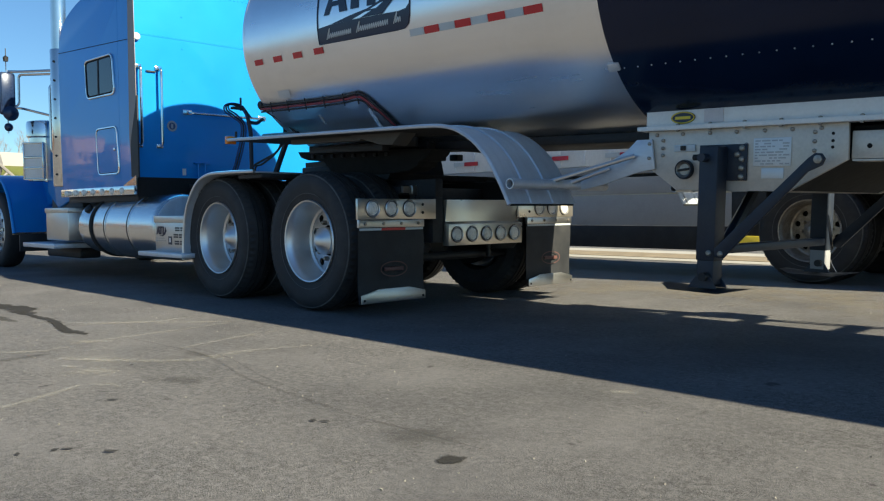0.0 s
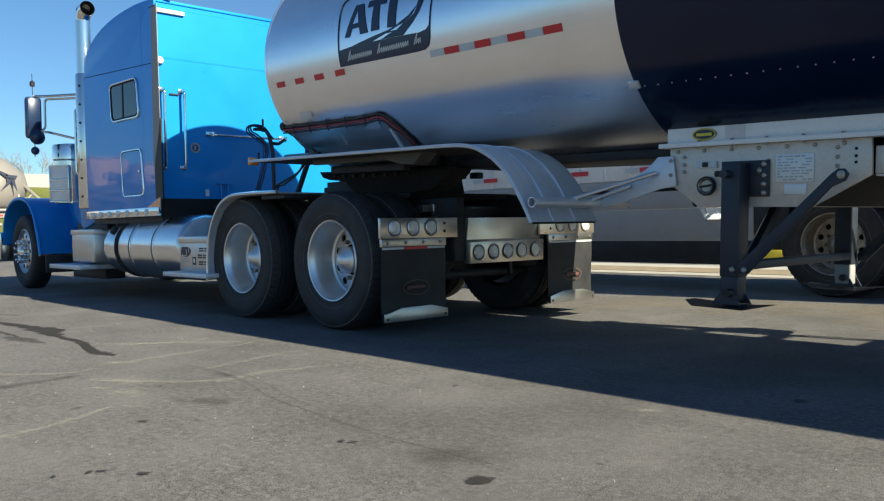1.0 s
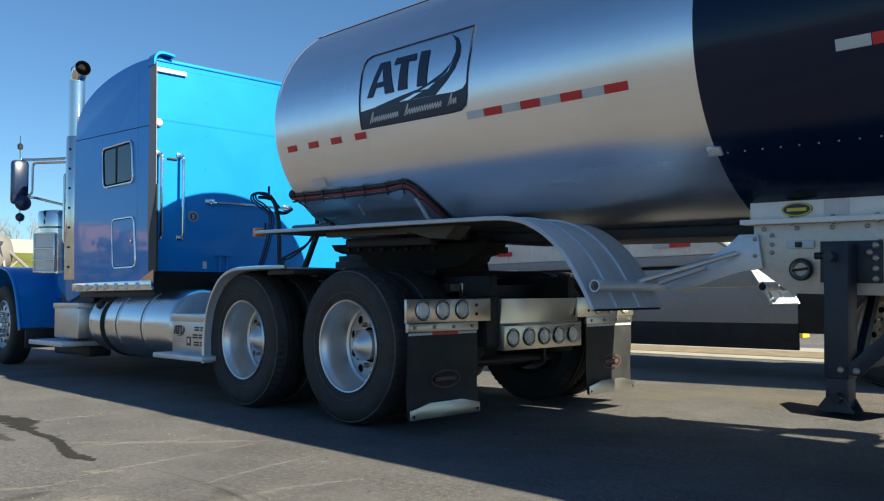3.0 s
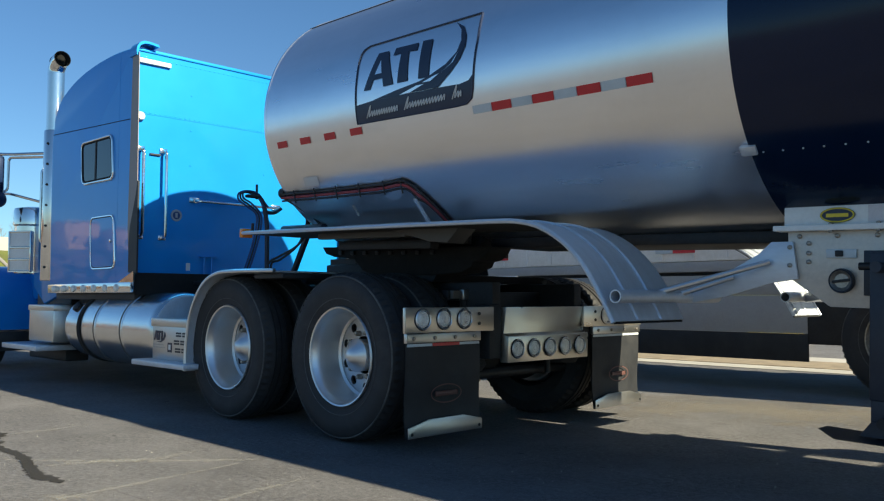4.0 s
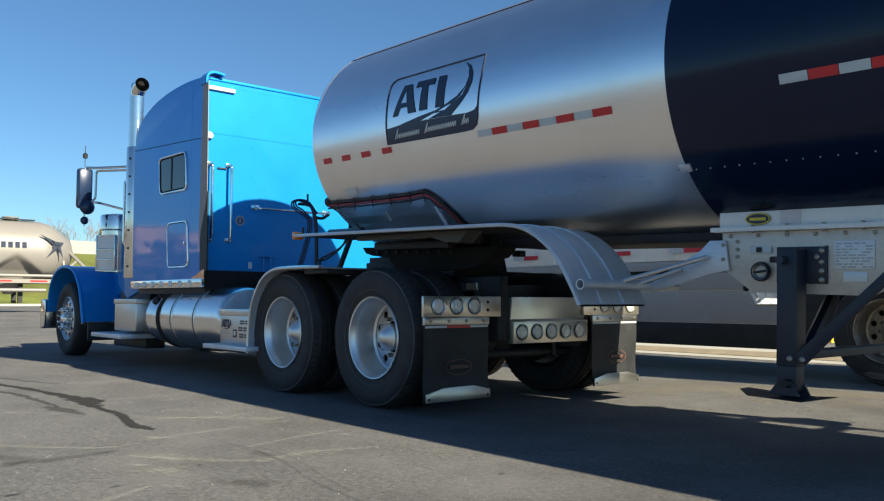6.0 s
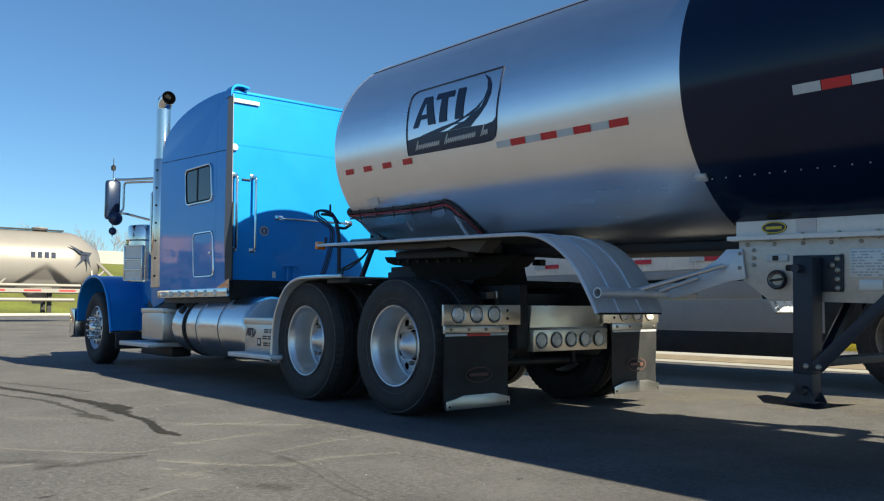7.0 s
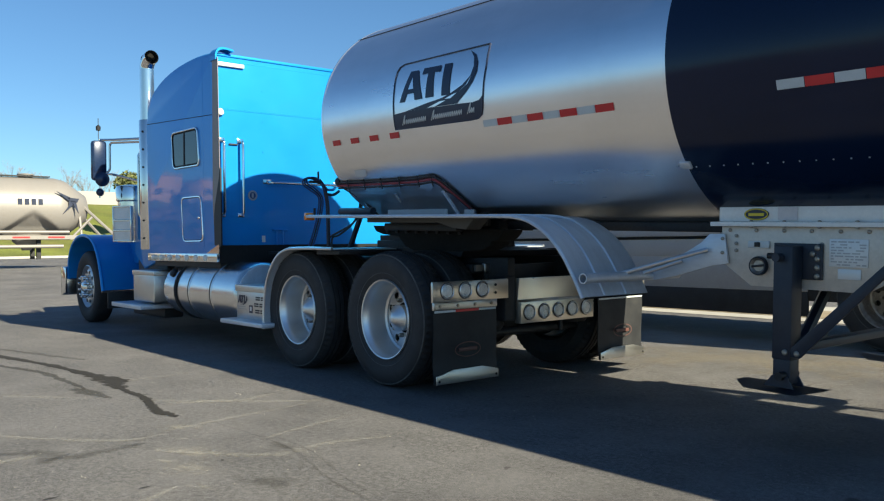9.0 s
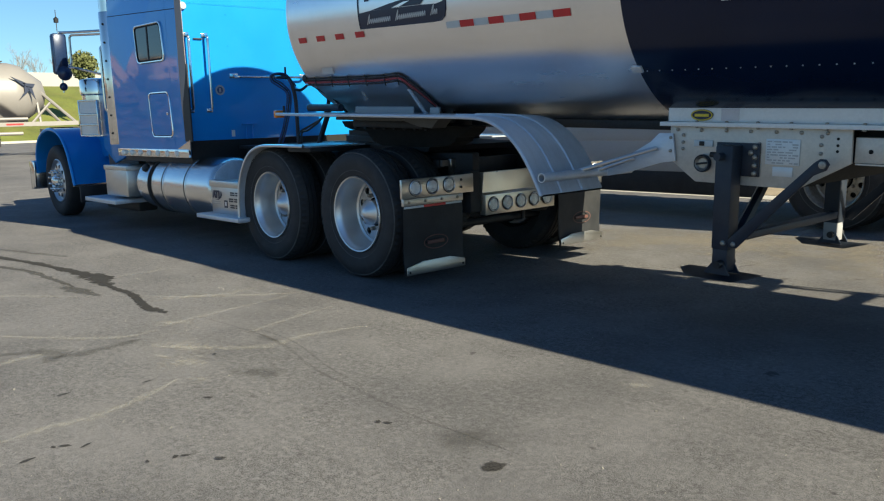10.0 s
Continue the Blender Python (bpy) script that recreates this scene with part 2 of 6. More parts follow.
def mark(name, colour, strength, rough=0.85, ragged=0.9, scale=9.0, low=0.30, high=0.75):
    """A thin ragged mark on the ground: solid at its core, gone at its rim."""
    m = bpy.data.materials.new(name)
    m.use_nodes = True
    nt = m.node_tree
    n, link = nt.nodes, nt.links.new
    b = n["Principled BSDF"]
    tc, at = n.new("ShaderNodeTexCoord"), n.new("ShaderNodeAttribute")
    at.attribute_name = "core"
    a, g = n.new("ShaderNodeTexNoise"), n.new("ShaderNodeTexNoise")
    a.inputs["Scale"].default_value, a.inputs["Detail"].default_value, a.inputs["Roughness"].default_value = scale, 8, 0.72
    g.inputs["Scale"].default_value, g.inputs["Detail"].default_value = 150, 4
    link(tc.outputs["Object"], a.inputs["Vector"])
    link(tc.outputs["Object"], g.inputs["Vector"])
    k = n.new("ShaderNodeMath")
    k.operation = "MULTIPLY_ADD"
    k.inputs[1].default_value = ragged * 2
    k.inputs[2].default_value = -ragged
    link(a.outputs[0], k.inputs[0])
    s = n.new("ShaderNodeMath")
    s.operation = "ADD"
    link(at.outputs["Fac"], s.inputs[0])
    link(k.outputs[0], s.inputs[1])
    r = n.new("ShaderNodeMapRange")
    r.interpolation_type = "SMOOTHSTEP"
    r.inputs[1].default_value, r.inputs[2].default_value, r.inputs[4].default_value = low, high, strength
    link(s.outputs[0], r.inputs[0])
    lim = n.new("ShaderNodeMapRange")
    lim.inputs[1].default_value, lim.inputs[2].default_value = 0.0, 0.12
    link(at.outputs["Fac"], lim.inputs[0])
    f = n.new("ShaderNodeMath")
    f.operation = "MULTIPLY"
    link(r.outputs[0], f.inputs[0])
    link(lim.outputs[0], f.inputs[1])
    ramp = n.new("ShaderNodeValToRGB")
    ramp.color_ramp.elements[0].position, ramp.color_ramp.elements[1].position = 0.35, 0.65
    ramp.color_ramp.elements[0].color = (*[c * 0.65 for c in colour], 1)
    ramp.color_ramp.elements[1].color = (*[c * 1.35 for c in colour], 1)
    link(g.outputs[0], ramp.inputs[0])
    link(ramp.outputs[0], b.inputs["Base Color"])
    b.inputs["Roughness"].default_value = rough
    b.inputs["Specular IOR Level"].default_value = 0.3
    clear, mx = n.new("ShaderNodeBsdfTransparent"), n.new("ShaderNodeMixShader")
    link(f.outputs[0], mx.inputs[0])
    link(clear.outputs[0], mx.inputs[1])
    link(b.outputs[0], mx.inputs[2])
    link(mx.outputs[0], n["Material Output"].inputs["Surface"])
    return m


OIL = mark("oil_on_asphalt", (0.034, 0.032, 0.030), 0.88, 0.85, 0.75, 7, 0.38, 0.50)
BLOT = mark("old_oil_blot", (0.064, 0.062, 0.057), 0.50, 0.85, 0.8, 8, 0.30, 0.60)
DRIP = mark("oil_drip", (0.034, 0.032, 0.030), 0.85, 0.8, 0.35, 40, 0.25, 0.5)
WET = mark("damp_asphalt", (0.066, 0.064, 0.060), 0.34, 0.85, 1.0, 9, 0.2, 1.0)
SCUFF = mark("dried_scuff", (0.44, 0.42, 0.37), 0.30, 0.9, 1.6, 22, 0.25, 1.25)
DUST = mark("pale_dust", (0.25, 0.222, 0.18), 0.55, 0.95, 1.3, 2.2, 0.10, 1.1)
SEAM = mark("seam_in_asphalt", (0.055, 0.053, 0.050), 0.18, 0.85, 1.2, 20)


# ---- mesh helpers ----
def thing(name, at, label, category, group="", kind=""):
    e = new(name)
    e.empty_display_size = 0.2
    e.location = at
    return tagged(e, label, category, group, kind)


def part(name, bm, material, parent=None, label="", smooth=35, kind=""):
    me = bpy.data.meshes.new(name)
    bmesh.ops.recalc_face_normals(bm, faces=bm.faces)
    bm.to_mesh(me)
    bm.free()
    me.materials.append(material)
    if smooth:
        me.polygons.foreach_set("use_smooth", [True] * len(me.polygons))
        me.set_sharp_from_angle(angle=radians(smooth))
    ob = new(name, me)
    if parent is not None:
        ob.parent = parent
        ob.matrix_parent_inverse = Matrix.Translation(-parent.location)
    return tagged(ob, label, "", "", kind)


def add_box(bm, x0, x1, y0, y1, z0, z1, bevel=0.0, m=None):
    vs = bmesh.ops.create_cube(bm, size=1)["verts"]
    for v in vs:
        v.co = Vector(((x0 + x1) / 2 + v.co.x * (x1 - x0), (y0 + y1) / 2 + v.co.y * (y1 - y0), (z0 + z1) / 2 + v.co.z * (z1 - z0)))
        if m is not None:
            v.co = m @ v.co
    if bevel:
        es = {e for v in vs for e in v.link_edges}
        bmesh.ops.bevel(bm, geom=list(es), offset=bevel, segments=2, affect="EDGES", profile=0.5)
    return bm


def box(*a, **k):
    return add_box(bmesh.new(), *a, **k)


def add_cyl(bm, a, b, r, r2=None, seg=20, caps=True):
    a, b = Vector(a), Vector(b)
    d = b - a
    q = d.to_track_quat("Z", "Y").to_matrix().to_4x4()
    bmesh.ops.create_cone(bm, cap_ends=caps, segments=seg, radius1=r, radius2=r if r2 is None else r2, depth=d.length, matrix=Matrix.Translation((a + b) / 2) @ q)
    return bm


def cyl(*a, **k):
    return add_cyl(bmesh.new(), *a, **k)


def add_pipe(bm, pts, r, seg=10, closed=False, open_end=False):
    pts = [Vector(p) for p in pts]
    n, rings = len(pts), []
    up = None
    for i, p in enumerate(pts):
        t = (pts[(i + 1) % n] if (i < n - 1 or closed) else p) - (pts[i - 1] if (i or closed) else p)
        t.normalize()
        if up is None:
            up = t.orthogonal().normalized()
        up = (up - t * up.dot(t)).normalized()
        side = t.cross(up)
        rings.append([bm.verts.new(p + r * (math.cos(k * math.tau / seg) * up + math.sin(k * math.tau / seg) * side)) for k in range(seg)])
    for i in range(n if closed else n - 1):
        a, b = rings[i], rings[(i + 1) % n]
        for k in range(seg):
            bm.faces.new((a[k], a[(k + 1) % seg], b[(k + 1) % seg], b[k]))
    if not closed:
        bm.faces.new(rings[0][::-1])
        if not open_end:
            bm.faces.new(rings[-1])
    return bm


def rounded(pts, r=0.08, n=5):
    """The corners of an open line of points turned into arcs."""
    pts = [Vector(p) for p in pts]
    out = [pts[0]]
    for a, b, c in zip(pts, pts[1:], pts[2:]):
        u, v = (a - b), (c - b)
        k = min(r, u.length * 0.45, v.length * 0.45)
        p, q = b + u.normalized() * k, b + v.normalized() * k
        for i in range(n + 1):
            s = i / n
            out.append(p * (1 - s) ** 2 + b * 2 * s * (1 - s) + q * s * s)
    return out + [pts[-1]]


def pipe(pts, r, seg=10, bend=0.0, closed=False, open_end=False):
    return add_pipe(bmesh.new(), rounded(pts, bend) if bend else pts, r, seg, closed, open_end)


def add_prism(bm, poly, axis, a, b):
    """A closed outline of two coordinates (those left when axis is taken out), extruded along axis from a to b."""
    def at(p, w):
        q = list(p)
        q.insert("xyz".index(axis), w)
        return Vector(q)
    lo, hi = [bm.verts.new(at(p, a)) for p in poly], [bm.verts.new(at(p, b)) for p in poly]
    bm.faces.new(lo)
    bm.faces.new(hi[::-1])
    for i in range(len(poly)):
        j = (i + 1) % len(poly)
        bm.faces.new((lo[j], lo[i], hi[i], hi[j]))
    return bm


def prism(poly, axis, a, b, bevel=0.0):
    bm = add_prism(bmesh.new(), poly, axis, a, b)
    if bevel:
        bmesh.ops.recalc_face_normals(bm, faces=bm.faces)
        bmesh.ops.bevel(bm, geom=[e for e in bm.edges if e.calc_face_angle(0) > radians(40)], offset=bevel, segments=2, affect="EDGES", profile=0.5)
    return bm


def add_lathe(bm, profile, seg=48, m=None, closed=False):
    """(radius, height) pairs spun round the local z axis."""
    m = m or Matrix.Identity(4)
    rings = []
    for r, h in profile:
        if r < 1e-5:
            rings.append([bm.verts.new(m @ Vector((0, 0, h)))])
        else:
            rings.append([bm.verts.new(m @ Vector((r * math.cos(k * math.tau / seg), r * math.sin(k * math.tau / seg), h))) for k in range(seg)])
    pairs = list(zip(rings, rings[1:])) + ([(rings[-1], rings[0])] if closed else [])
    for a, b in pairs:
        for k in range(seg):
            j = (k + 1) % seg
            if len(a) == 1 and len(b) == 1:
                continue
            if len(a) == 1:
                bm.faces.new((a[0], b[j], b[k]))
            elif len(b) == 1:
                bm.faces.new((a[k], a[j], b[0]))
            else:
                bm.faces.new((a[k], a[j], b[j], b[k]))
    return bm


def lathe(profile, seg=48, m=None, closed=False):
    return add_lathe(bmesh.new(), profile, seg, m, closed)


def facing(axis_to, at=(0, 0, 0)):
    """A matrix whose local z axis points along axis_to."""
    return Matrix.Translation(at) @ Vector(axis_to).to_track_quat("Z", "Y").to_matrix().to_4x4()


def arch(line, y0, y1, thick, lip=0.0):
    """A bent sheet: a line of (x, z) points with thickness, across y0 to y1."""
    pts = [Vector(p) for p in line]
    inner = []
    for i, p in enumerate(pts):
        t = (pts[min(i + 1, len(pts) - 1)] - pts[max(i - 1, 0)]).normalized()
        inner.append(p + Vector((t.y, -t.x)) * thick)
    bm = bmesh.new()
    add_prism_strip(bm, pts, inner, y0, y1)
    return bm


def add_prism_strip(bm, outer, inner, y0, y1):
    rows = [[bm.verts.new((p[0], y, p[1])) for p in line] for line, y in ((outer, y0), (outer, y1), (inner, y1), (inner, y0))]
    n = len(outer)
    for a, b in zip(rows, rows[1:] + rows[:1]):
        for i in range(n - 1):
            bm.faces.new((a[i], a[i + 1], b[i + 1], b[i]))
    bm.faces.new([r[0] for r in rows])
    bm.faces.new([r[-1] for r in rows][::-1])


def smooth_line(pts, n=6):
    """A Catmull-Rom line through 2D or 3D points."""
    pts = [Vector(p) for p in pts]
    ext = [2 * pts[0] - pts[1]] + pts + [2 * pts[-1] - pts[-2]]
    out = []
    for a, b, c, d in zip(ext, ext[1:], ext[2:], ext[3:]):
        for i in range(n):
            s = i / n
            out.append(0.5 * (2 * b + (c - a) * s + (2 * a - 5 * b + 4 * c - d) * s * s + (3 * b - a - 3 * c + d) * s ** 3))
    return out + [pts[-1]]


def pieces(name, profile, places, material, parent, seg=8, label=""):
    """Alike turned pieces as objects of their own on one mesh, one at each matrix."""
    first = part(name, lathe(profile, seg), material, parent, label)
    first.matrix_basis = places[0]
    for m in places[1:]:
        o = first.copy()
        scene.collection.objects.link(o)
        o.matrix_basis = m
    return first


# ---- ground and distance ----
bm = bmesh.new()
xs = [-1500, -60] + [-28 + 1.5 * k for k in range(14)] + [1500]
cols = [[bm.verts.new((x, y, 0.30 * (lambda u: u * u * (3 - 2 * u))(min(1.0, max(0.0, (-8.0 - x) / 19.0))))) for y in (-1500, 1500)] for x in xs]
for a, c in zip(cols, cols[1:]):
    bm.faces.new((a[0], c[0], c[1], a[1]))
ground = tagged(part("ground", bm, ASPHALT, smooth=60), "worn grey asphalt yard with oil drips", "ground", kind="structure")


def blob(cx, cy, rx, ry, turn, seed, n=40, rough=0.35):
    """An uneven flat patch outline."""
    rnd = random.Random(seed)
    ph = [rnd.uniform(0, math.tau) for _ in range(6)]
    out = []
    for i in range(n):
        a = i * math.tau / n
        k = 1 + rough * sum(math.sin((j + 2) * a + ph[j]) / (j + 1.5) for j in range(6))
        x, y = rx * k * math.cos(a), ry * k * math.sin(a)
        out.append((cx + x * math.cos(turn) - y * math.sin(turn), cy + x * math.sin(turn) + y * math.cos(turn)))
    return out


def patch(name, shapes, material, label, z=0.003):
    """Flat marks as one sheet. A shape is (rim, core): a closed rim with one core point, or two rims with a core line between them."""
    bm = bmesh.new()
    core = {}
    for rim, mid in shapes:
        z += 0.0003
        if len(mid) == 1:
            c = bm.verts.new((*mid[0], z))
            vs = [bm.verts.new((x, y, z)) for x, y in rim]
            core[c] = 1.0
            for i in range(len(vs)):
                bm.faces.new((c, vs[i], vs[(i + 1) % len(vs)]))
        else:
            n = len(mid)
            left, right = rim[:n], rim[n:][::-1]
            rows = [[bm.verts.new((x, y, z)) for x, y in line] for line in (left, mid, right)]
            for i, v in enumerate(rows[1]):
                core[v] = 1.0 if 0 < i < n - 1 else 0.0
            for a, c in zip(rows, rows[1:]):
                for i in range(n - 1):
                    bm.faces.new((a[i], a[i + 1], c[i + 1], c[i]))
    bm.verts.index_update()
    values = [core.get(v, 0.0) for v in bm.verts]
    ob = part(name, bm, material, smooth=0)
    ob.data.attributes.new("core", "FLOAT", "POINT").data.foreach_set("value", values)
    return tagged(ob, label, "stain", kind="structure")


def spot(cx, cy, rx, ry, turn, seed):
    return blob(cx, cy, rx, ry, turn, seed, 24, 0.2), [(cx, cy)]


def ribbon(line, width, seed, wobble=0.3):
    rnd = random.Random(seed)
    pts = smooth_line(line, 8)
    left, right = [], []
    for i, p in enumerate(pts):
        t = (pts[min(i + 1, len(pts) - 1)] - pts[max(i - 1, 0)]).normalized()
        w = width * (0.35 + 0.65 * math.sin(math.pi * min(1, (i + 0.6) / len(pts)))) * (1 + wobble * rnd.uniform(-1, 1))
        left.append((p.x - t.y * w, p.y + t.x * w))
        right.append((p.x + t.y * w, p.y - t.x * w))
    return left + right[::-1], [(p.x, p.y) for p in pts]


# ---- tractor ----
truck = thing("semi_truck", (-3.5, 0, 0), "blue long-nose semi tractor with sleeper, chrome trim and dual rear axles", "truck")


def dual_wheel(parent):
    """Outer tyre of a dual pair with its deep polished rim, spun round the y axis; the outside faces -y."""
    out = facing((0, -1, 0))
    prof = [(0.300, 0.090), (0.306, 0.112), (0.35, 0.126), (0.42, 0.140), (0.475, 0.132), (0.500, 0.118), (0.514, 0.098), (0.520, 0.06), (0.520, 0.052), (0.508, 0.050), (0.508, 0.040), (0.522, 0.038), (0.522, 0.006), (0.510, 0.005),
            (0.510, -0.005), (0.522, -0.006), (0.522, -0.038), (0.508, -0.040), (0.508, -0.050), (0.520, -0.052), (0.520, -0.06), (0.514, -0.098), (0.50, -0.118), (0.42, -0.14), (0.315, -0.10), (0.295, 0.0)]
    bm = lathe(prof, 120, out, closed=True)
    # notched shoulders
    for v in bm.verts:
        r = math.hypot(v.co.x, v.co.z)
        if r > 0.497 and abs(v.co.y) > 0.055 and round(math.atan2(v.co.z, v.co.x) / (math.tau / 120)) % 2:
            v.co.x *= (r - 0.011) / r
            v.co.z *= (r - 0.011) / r
    tyre = part("tyre", bm, RUBBER, parent, "black rubber truck tyre")
    part("sidewall_ring", lathe([(0.488, 0.1275), (0.493, 0.1285), (0.498, 0.1225)], 96, out), WORN, tyre)
    part("sidewall_ring", lathe([(0.352, 0.128), (0.354, 0.131), (0.358, 0.130)], 96, out), WORN, tyre)
    rim = part("rim", lathe([(0.292, 0.085), (0.308, 0.118), (0.303, 0.128), (0.294, 0.124), (0.288, 0.104), (0.279, 0.092), (0.271, 0.06), (0.268, -0.05), (0.262, -0.075), (0.245, -0.085), (0.25, -0.095), (0.276, -0.08), (0.29, 0.07)], 72, out, closed=True), WHEELMET, tyre, "polished aluminium rim")
    # disc with ten round hand holes
    bm = bmesh.new()
    r0, r1, rc, rh, n = 0.118, 0.266, 0.204, 0.029, 5

    def on_disc(x, y):
        r = math.hypot(x, y)
        return out @ Vector((x, y, -0.080 - 0.016 * (r - r0) / (r1 - r0)))

    for k in range(10):
        a0, a1 = k * math.tau / 10, (k + 1) * math.tau / 10
        am = (a0 + a1) / 2
        rim_pts = [(r0, a0 + (a1 - a0) * i / n) for i in range(n)] + [(r0 + (r1 - r0) * i / n, a1) for i in range(n)]
        rim_pts += [(r1, a1 - (a1 - a0) * i / n) for i in range(n)] + [(r1 - (r1 - r0) * i / n, a0) for i in range(n)]
        cx, cy = rc * math.cos(am), rc * math.sin(am)
        outer, hole, deep = [], [], []
        for r, a in rim_pts:
            x, y = r * math.cos(a), r * math.sin(a)
            t = math.atan2(y - cy, x - cx)
            hx, hy = cx + rh * math.cos(t), cy + rh * math.sin(t)
            outer.append(bm.verts.new(on_disc(x, y)))
            hole.append(bm.verts.new(on_disc(hx, hy)))
            deep.append(bm.verts.new(on_disc(hx, hy) + out.to_3x3() @ Vector((0, 0, -0.02))))
        for i in range(4 * n):
            j = (i + 1) % (4 * n)
            bm.faces.new((outer[i], outer[j], hole[j], hole[i]))
            bm.faces.new((hole[i], hole[j], deep[j], deep[i]))
    bmesh.ops.remove_doubles(bm, verts=bm.verts, dist=0.0002)
    part("wheel_disc", bm, WHEELMET, tyre)
    part("brake_drum", lathe([(0.0, -0.15), (0.24, -0.15), (0.25, -0.2), (0.0, -0.2)], 40, out), SOOT_SHADE, tyre)
    part("hub_cap", lathe([(0.100, -0.085), (0.100, -0.03), (0.105, -0.022), (0.104, -0.008), (0.090, 0.002), (0.055, 0.033), (0.03, 0.050), (0.0, 0.056)], 48, out), WHEELMET, tyre, "pointed chrome hub cap")
    pieces("lug_nut", [(0.018, -0.082), (0.017, -0.056), (0.012, -0.044), (0.0, -0.040)], [out @ Matrix.Translation((0.143 * math.cos(a), 0.143 * math.sin(a), 0)) for a in [(k + 0.1) * math.tau / 10 for k in range(10)]], BOLT, tyre, 10)
    return tyre


wheel = dual_wheel(truck)
wheel.matrix_basis = Matrix.Translation((0, -1.065, 0.520))
spin = 0.0
for x in (0, -1.32):
    for y in (-1.065, -0.735, 0.735, 1.065):
        if (x, y) == (0, -1.065):
            continue
        spin += 23
        turn = Matrix.Rotation(radians(spin), 4, "Y") if y < 0 else Matrix.Rotation(math.pi, 4, "Z")
        copy_thing(wheel, Matrix.Translation((x, y, 0.520)) @ turn)


def steer_wheel(parent):
    out = facing((0, -1, 0))
    prof = [(0.30, 0.09), (0.35, 0.125), (0.42, 0.14), (0.48, 0.132), (0.505, 0.115), (0.518, 0.09), (0.522, 0.0), (0.518, -0.09), (0.505, -0.115), (0.42, -0.14), (0.33, -0.11)]
    tyre = part("tyre", lathe(prof, 64, out, closed=True), RUBBER, parent, "black rubber steer tyre")
    part("rim", lathe([(0.285, 0.02), (0.318, 0.11), (0.306, 0.118), (0.29, 0.09), (0.275, 0.07), (0.255, 0.085), (0.232, 0.100), (0.20, 0.102), (0.175, 0.095), (0.10, 0.09), (0.0, 0.09)], 64, out), WHEELMET, tyre, "polished aluminium rim")
    ten = [k * math.tau / 10 for k in range(10)]
    pieces("hand_hole", [(0.0, 0.1045), (0.026, 0.1045), (0.026, 0.09)], [out @ Matrix.Translation((0.216 * math.cos(a), 0.216 * math.sin(a), 0)) for a in ten], DARK, tyre, 14)
    pieces("lug_nut", [(0.021, 0.09), (0.021, 0.15), (0.017, 0.16), (0.022, 0.168), (0.016, 0.205), (0.0, 0.212)], [out @ Matrix.Translation((0.145 * math.cos(a + 0.31), 0.145 * math.sin(a + 0.31), 0)) for a in ten], CHROME, tyre, 10, "long chrome lug nut cover")
    part("hub_cap", lathe([(0.105, 0.09), (0.10, 0.15), (0.075, 0.17), (0.045, 0.195), (0.0, 0.2)], 32, out), CHROME, tyre)
    return tyre


steer = steer_wheel(truck)
steer.matrix_basis = Matrix.Translation((-7.5, -1.01, 0.520))
copy_thing(steer, Matrix.Translation((-7.5, 1.01, 0.520)) @ Matrix.Rotation(math.pi, 4, "Z"))

# chassis
for s in (-1, 1):
    part("frame_rail", box(-8.2, 0.62, s * 0.43 - 0.04, s * 0.43 + 0.04, 0.72, 0.98, 0.01), DARK, truck)
for x in (0, -1.32):
    part("axle", cyl((x, -0.95, 0.52), (x, 0.95, 0.52), 0.075), DARK, truck)
    part("differential", lathe([(0, -0.2), (0.12, -0.18), (0.2, -0.08), (0.21, 0.06), (0.14, 0.17), (0, 0.19)], 24, facing((1, 0, 0), (x, 0, 0.52))), DARK, truck)
part("axle", cyl((-7.5, -0.95, 0.50), (-7.5, 0.95, 0.50), 0.06), DARK, truck)
part("driveshaft", cyl((-5.0, 0, 0.72), (-1.4, 0, 0.55), 0.06), DARK, truck)
for x in (0.25, -0.66, -2.3, -4.0):
    part("cross_member", box(x - 0.06, x + 0.06, -0.4, 0.4, 0.70, 0.92, 0.01), DARK, truck)
for x in (0.42, -0.90):
    for s in (-1, 1):
        part("air_spring", lathe([(0.0, 0), (0.1, 0), (0.13, 0.04), (0.115, 0.08), (0.13, 0.12), (0.1, 0.17), (0, 0.17)], 20, Matrix.Translation((x, s * 0.50, 0.42))), RUBBER, truck)
part("deck_plate", box(-2.9, -1.6, -0.62, 0.62, 1.0, 1.03, 0.005), DARK, truck)
# fifth wheel on the frame
bm = add_prism(bmesh.new(), [(-1.2, -0.25), (-1.08, -0.44), (-0.75, -0.46), (-0.55, -0.30), (-0.50, -0.08), (-0.85, -0.04), (-0.85, 0.04), (-0.50, 0.08), (-0.55, 0.30), (-0.75, 0.46), (-1.08, 0.44), (-1.2, 0.25)], "z", 1.13, 1.175)
add_box(bm, -1.08, -0.6, -0.48, -0.40, 0.98, 1.13, 0.01)
add_box(bm, -1.08, -0.6, 0.40, 0.48, 0.98, 1.13, 0.01)
add_prism(bm, [(-1.25, 0.985), (0.18, 0.985), (0.21, 1.030), (-0.45, 1.060), (-1.15, 1.075)], "y", -0.56, 0.56)
part("fifth_wheel", bm, DARK, truck, "greasy black fifth wheel plate")
part("tail_hook", box(0.30, 0.38, -0.62, -0.42, 0.86, 0.93, 0.012), DARK, truck)
part("air_valve", add_box(add_box(box(0.375, 0.42, -0.52, -0.455, 0.86, 0.935, 0.01), 0.375, 0.405, -0.60, -0.53, 0.875, 0.925), 0.375, 0.40, -0.51, -0.475, 0.80, 0.87), TRIM, truck)

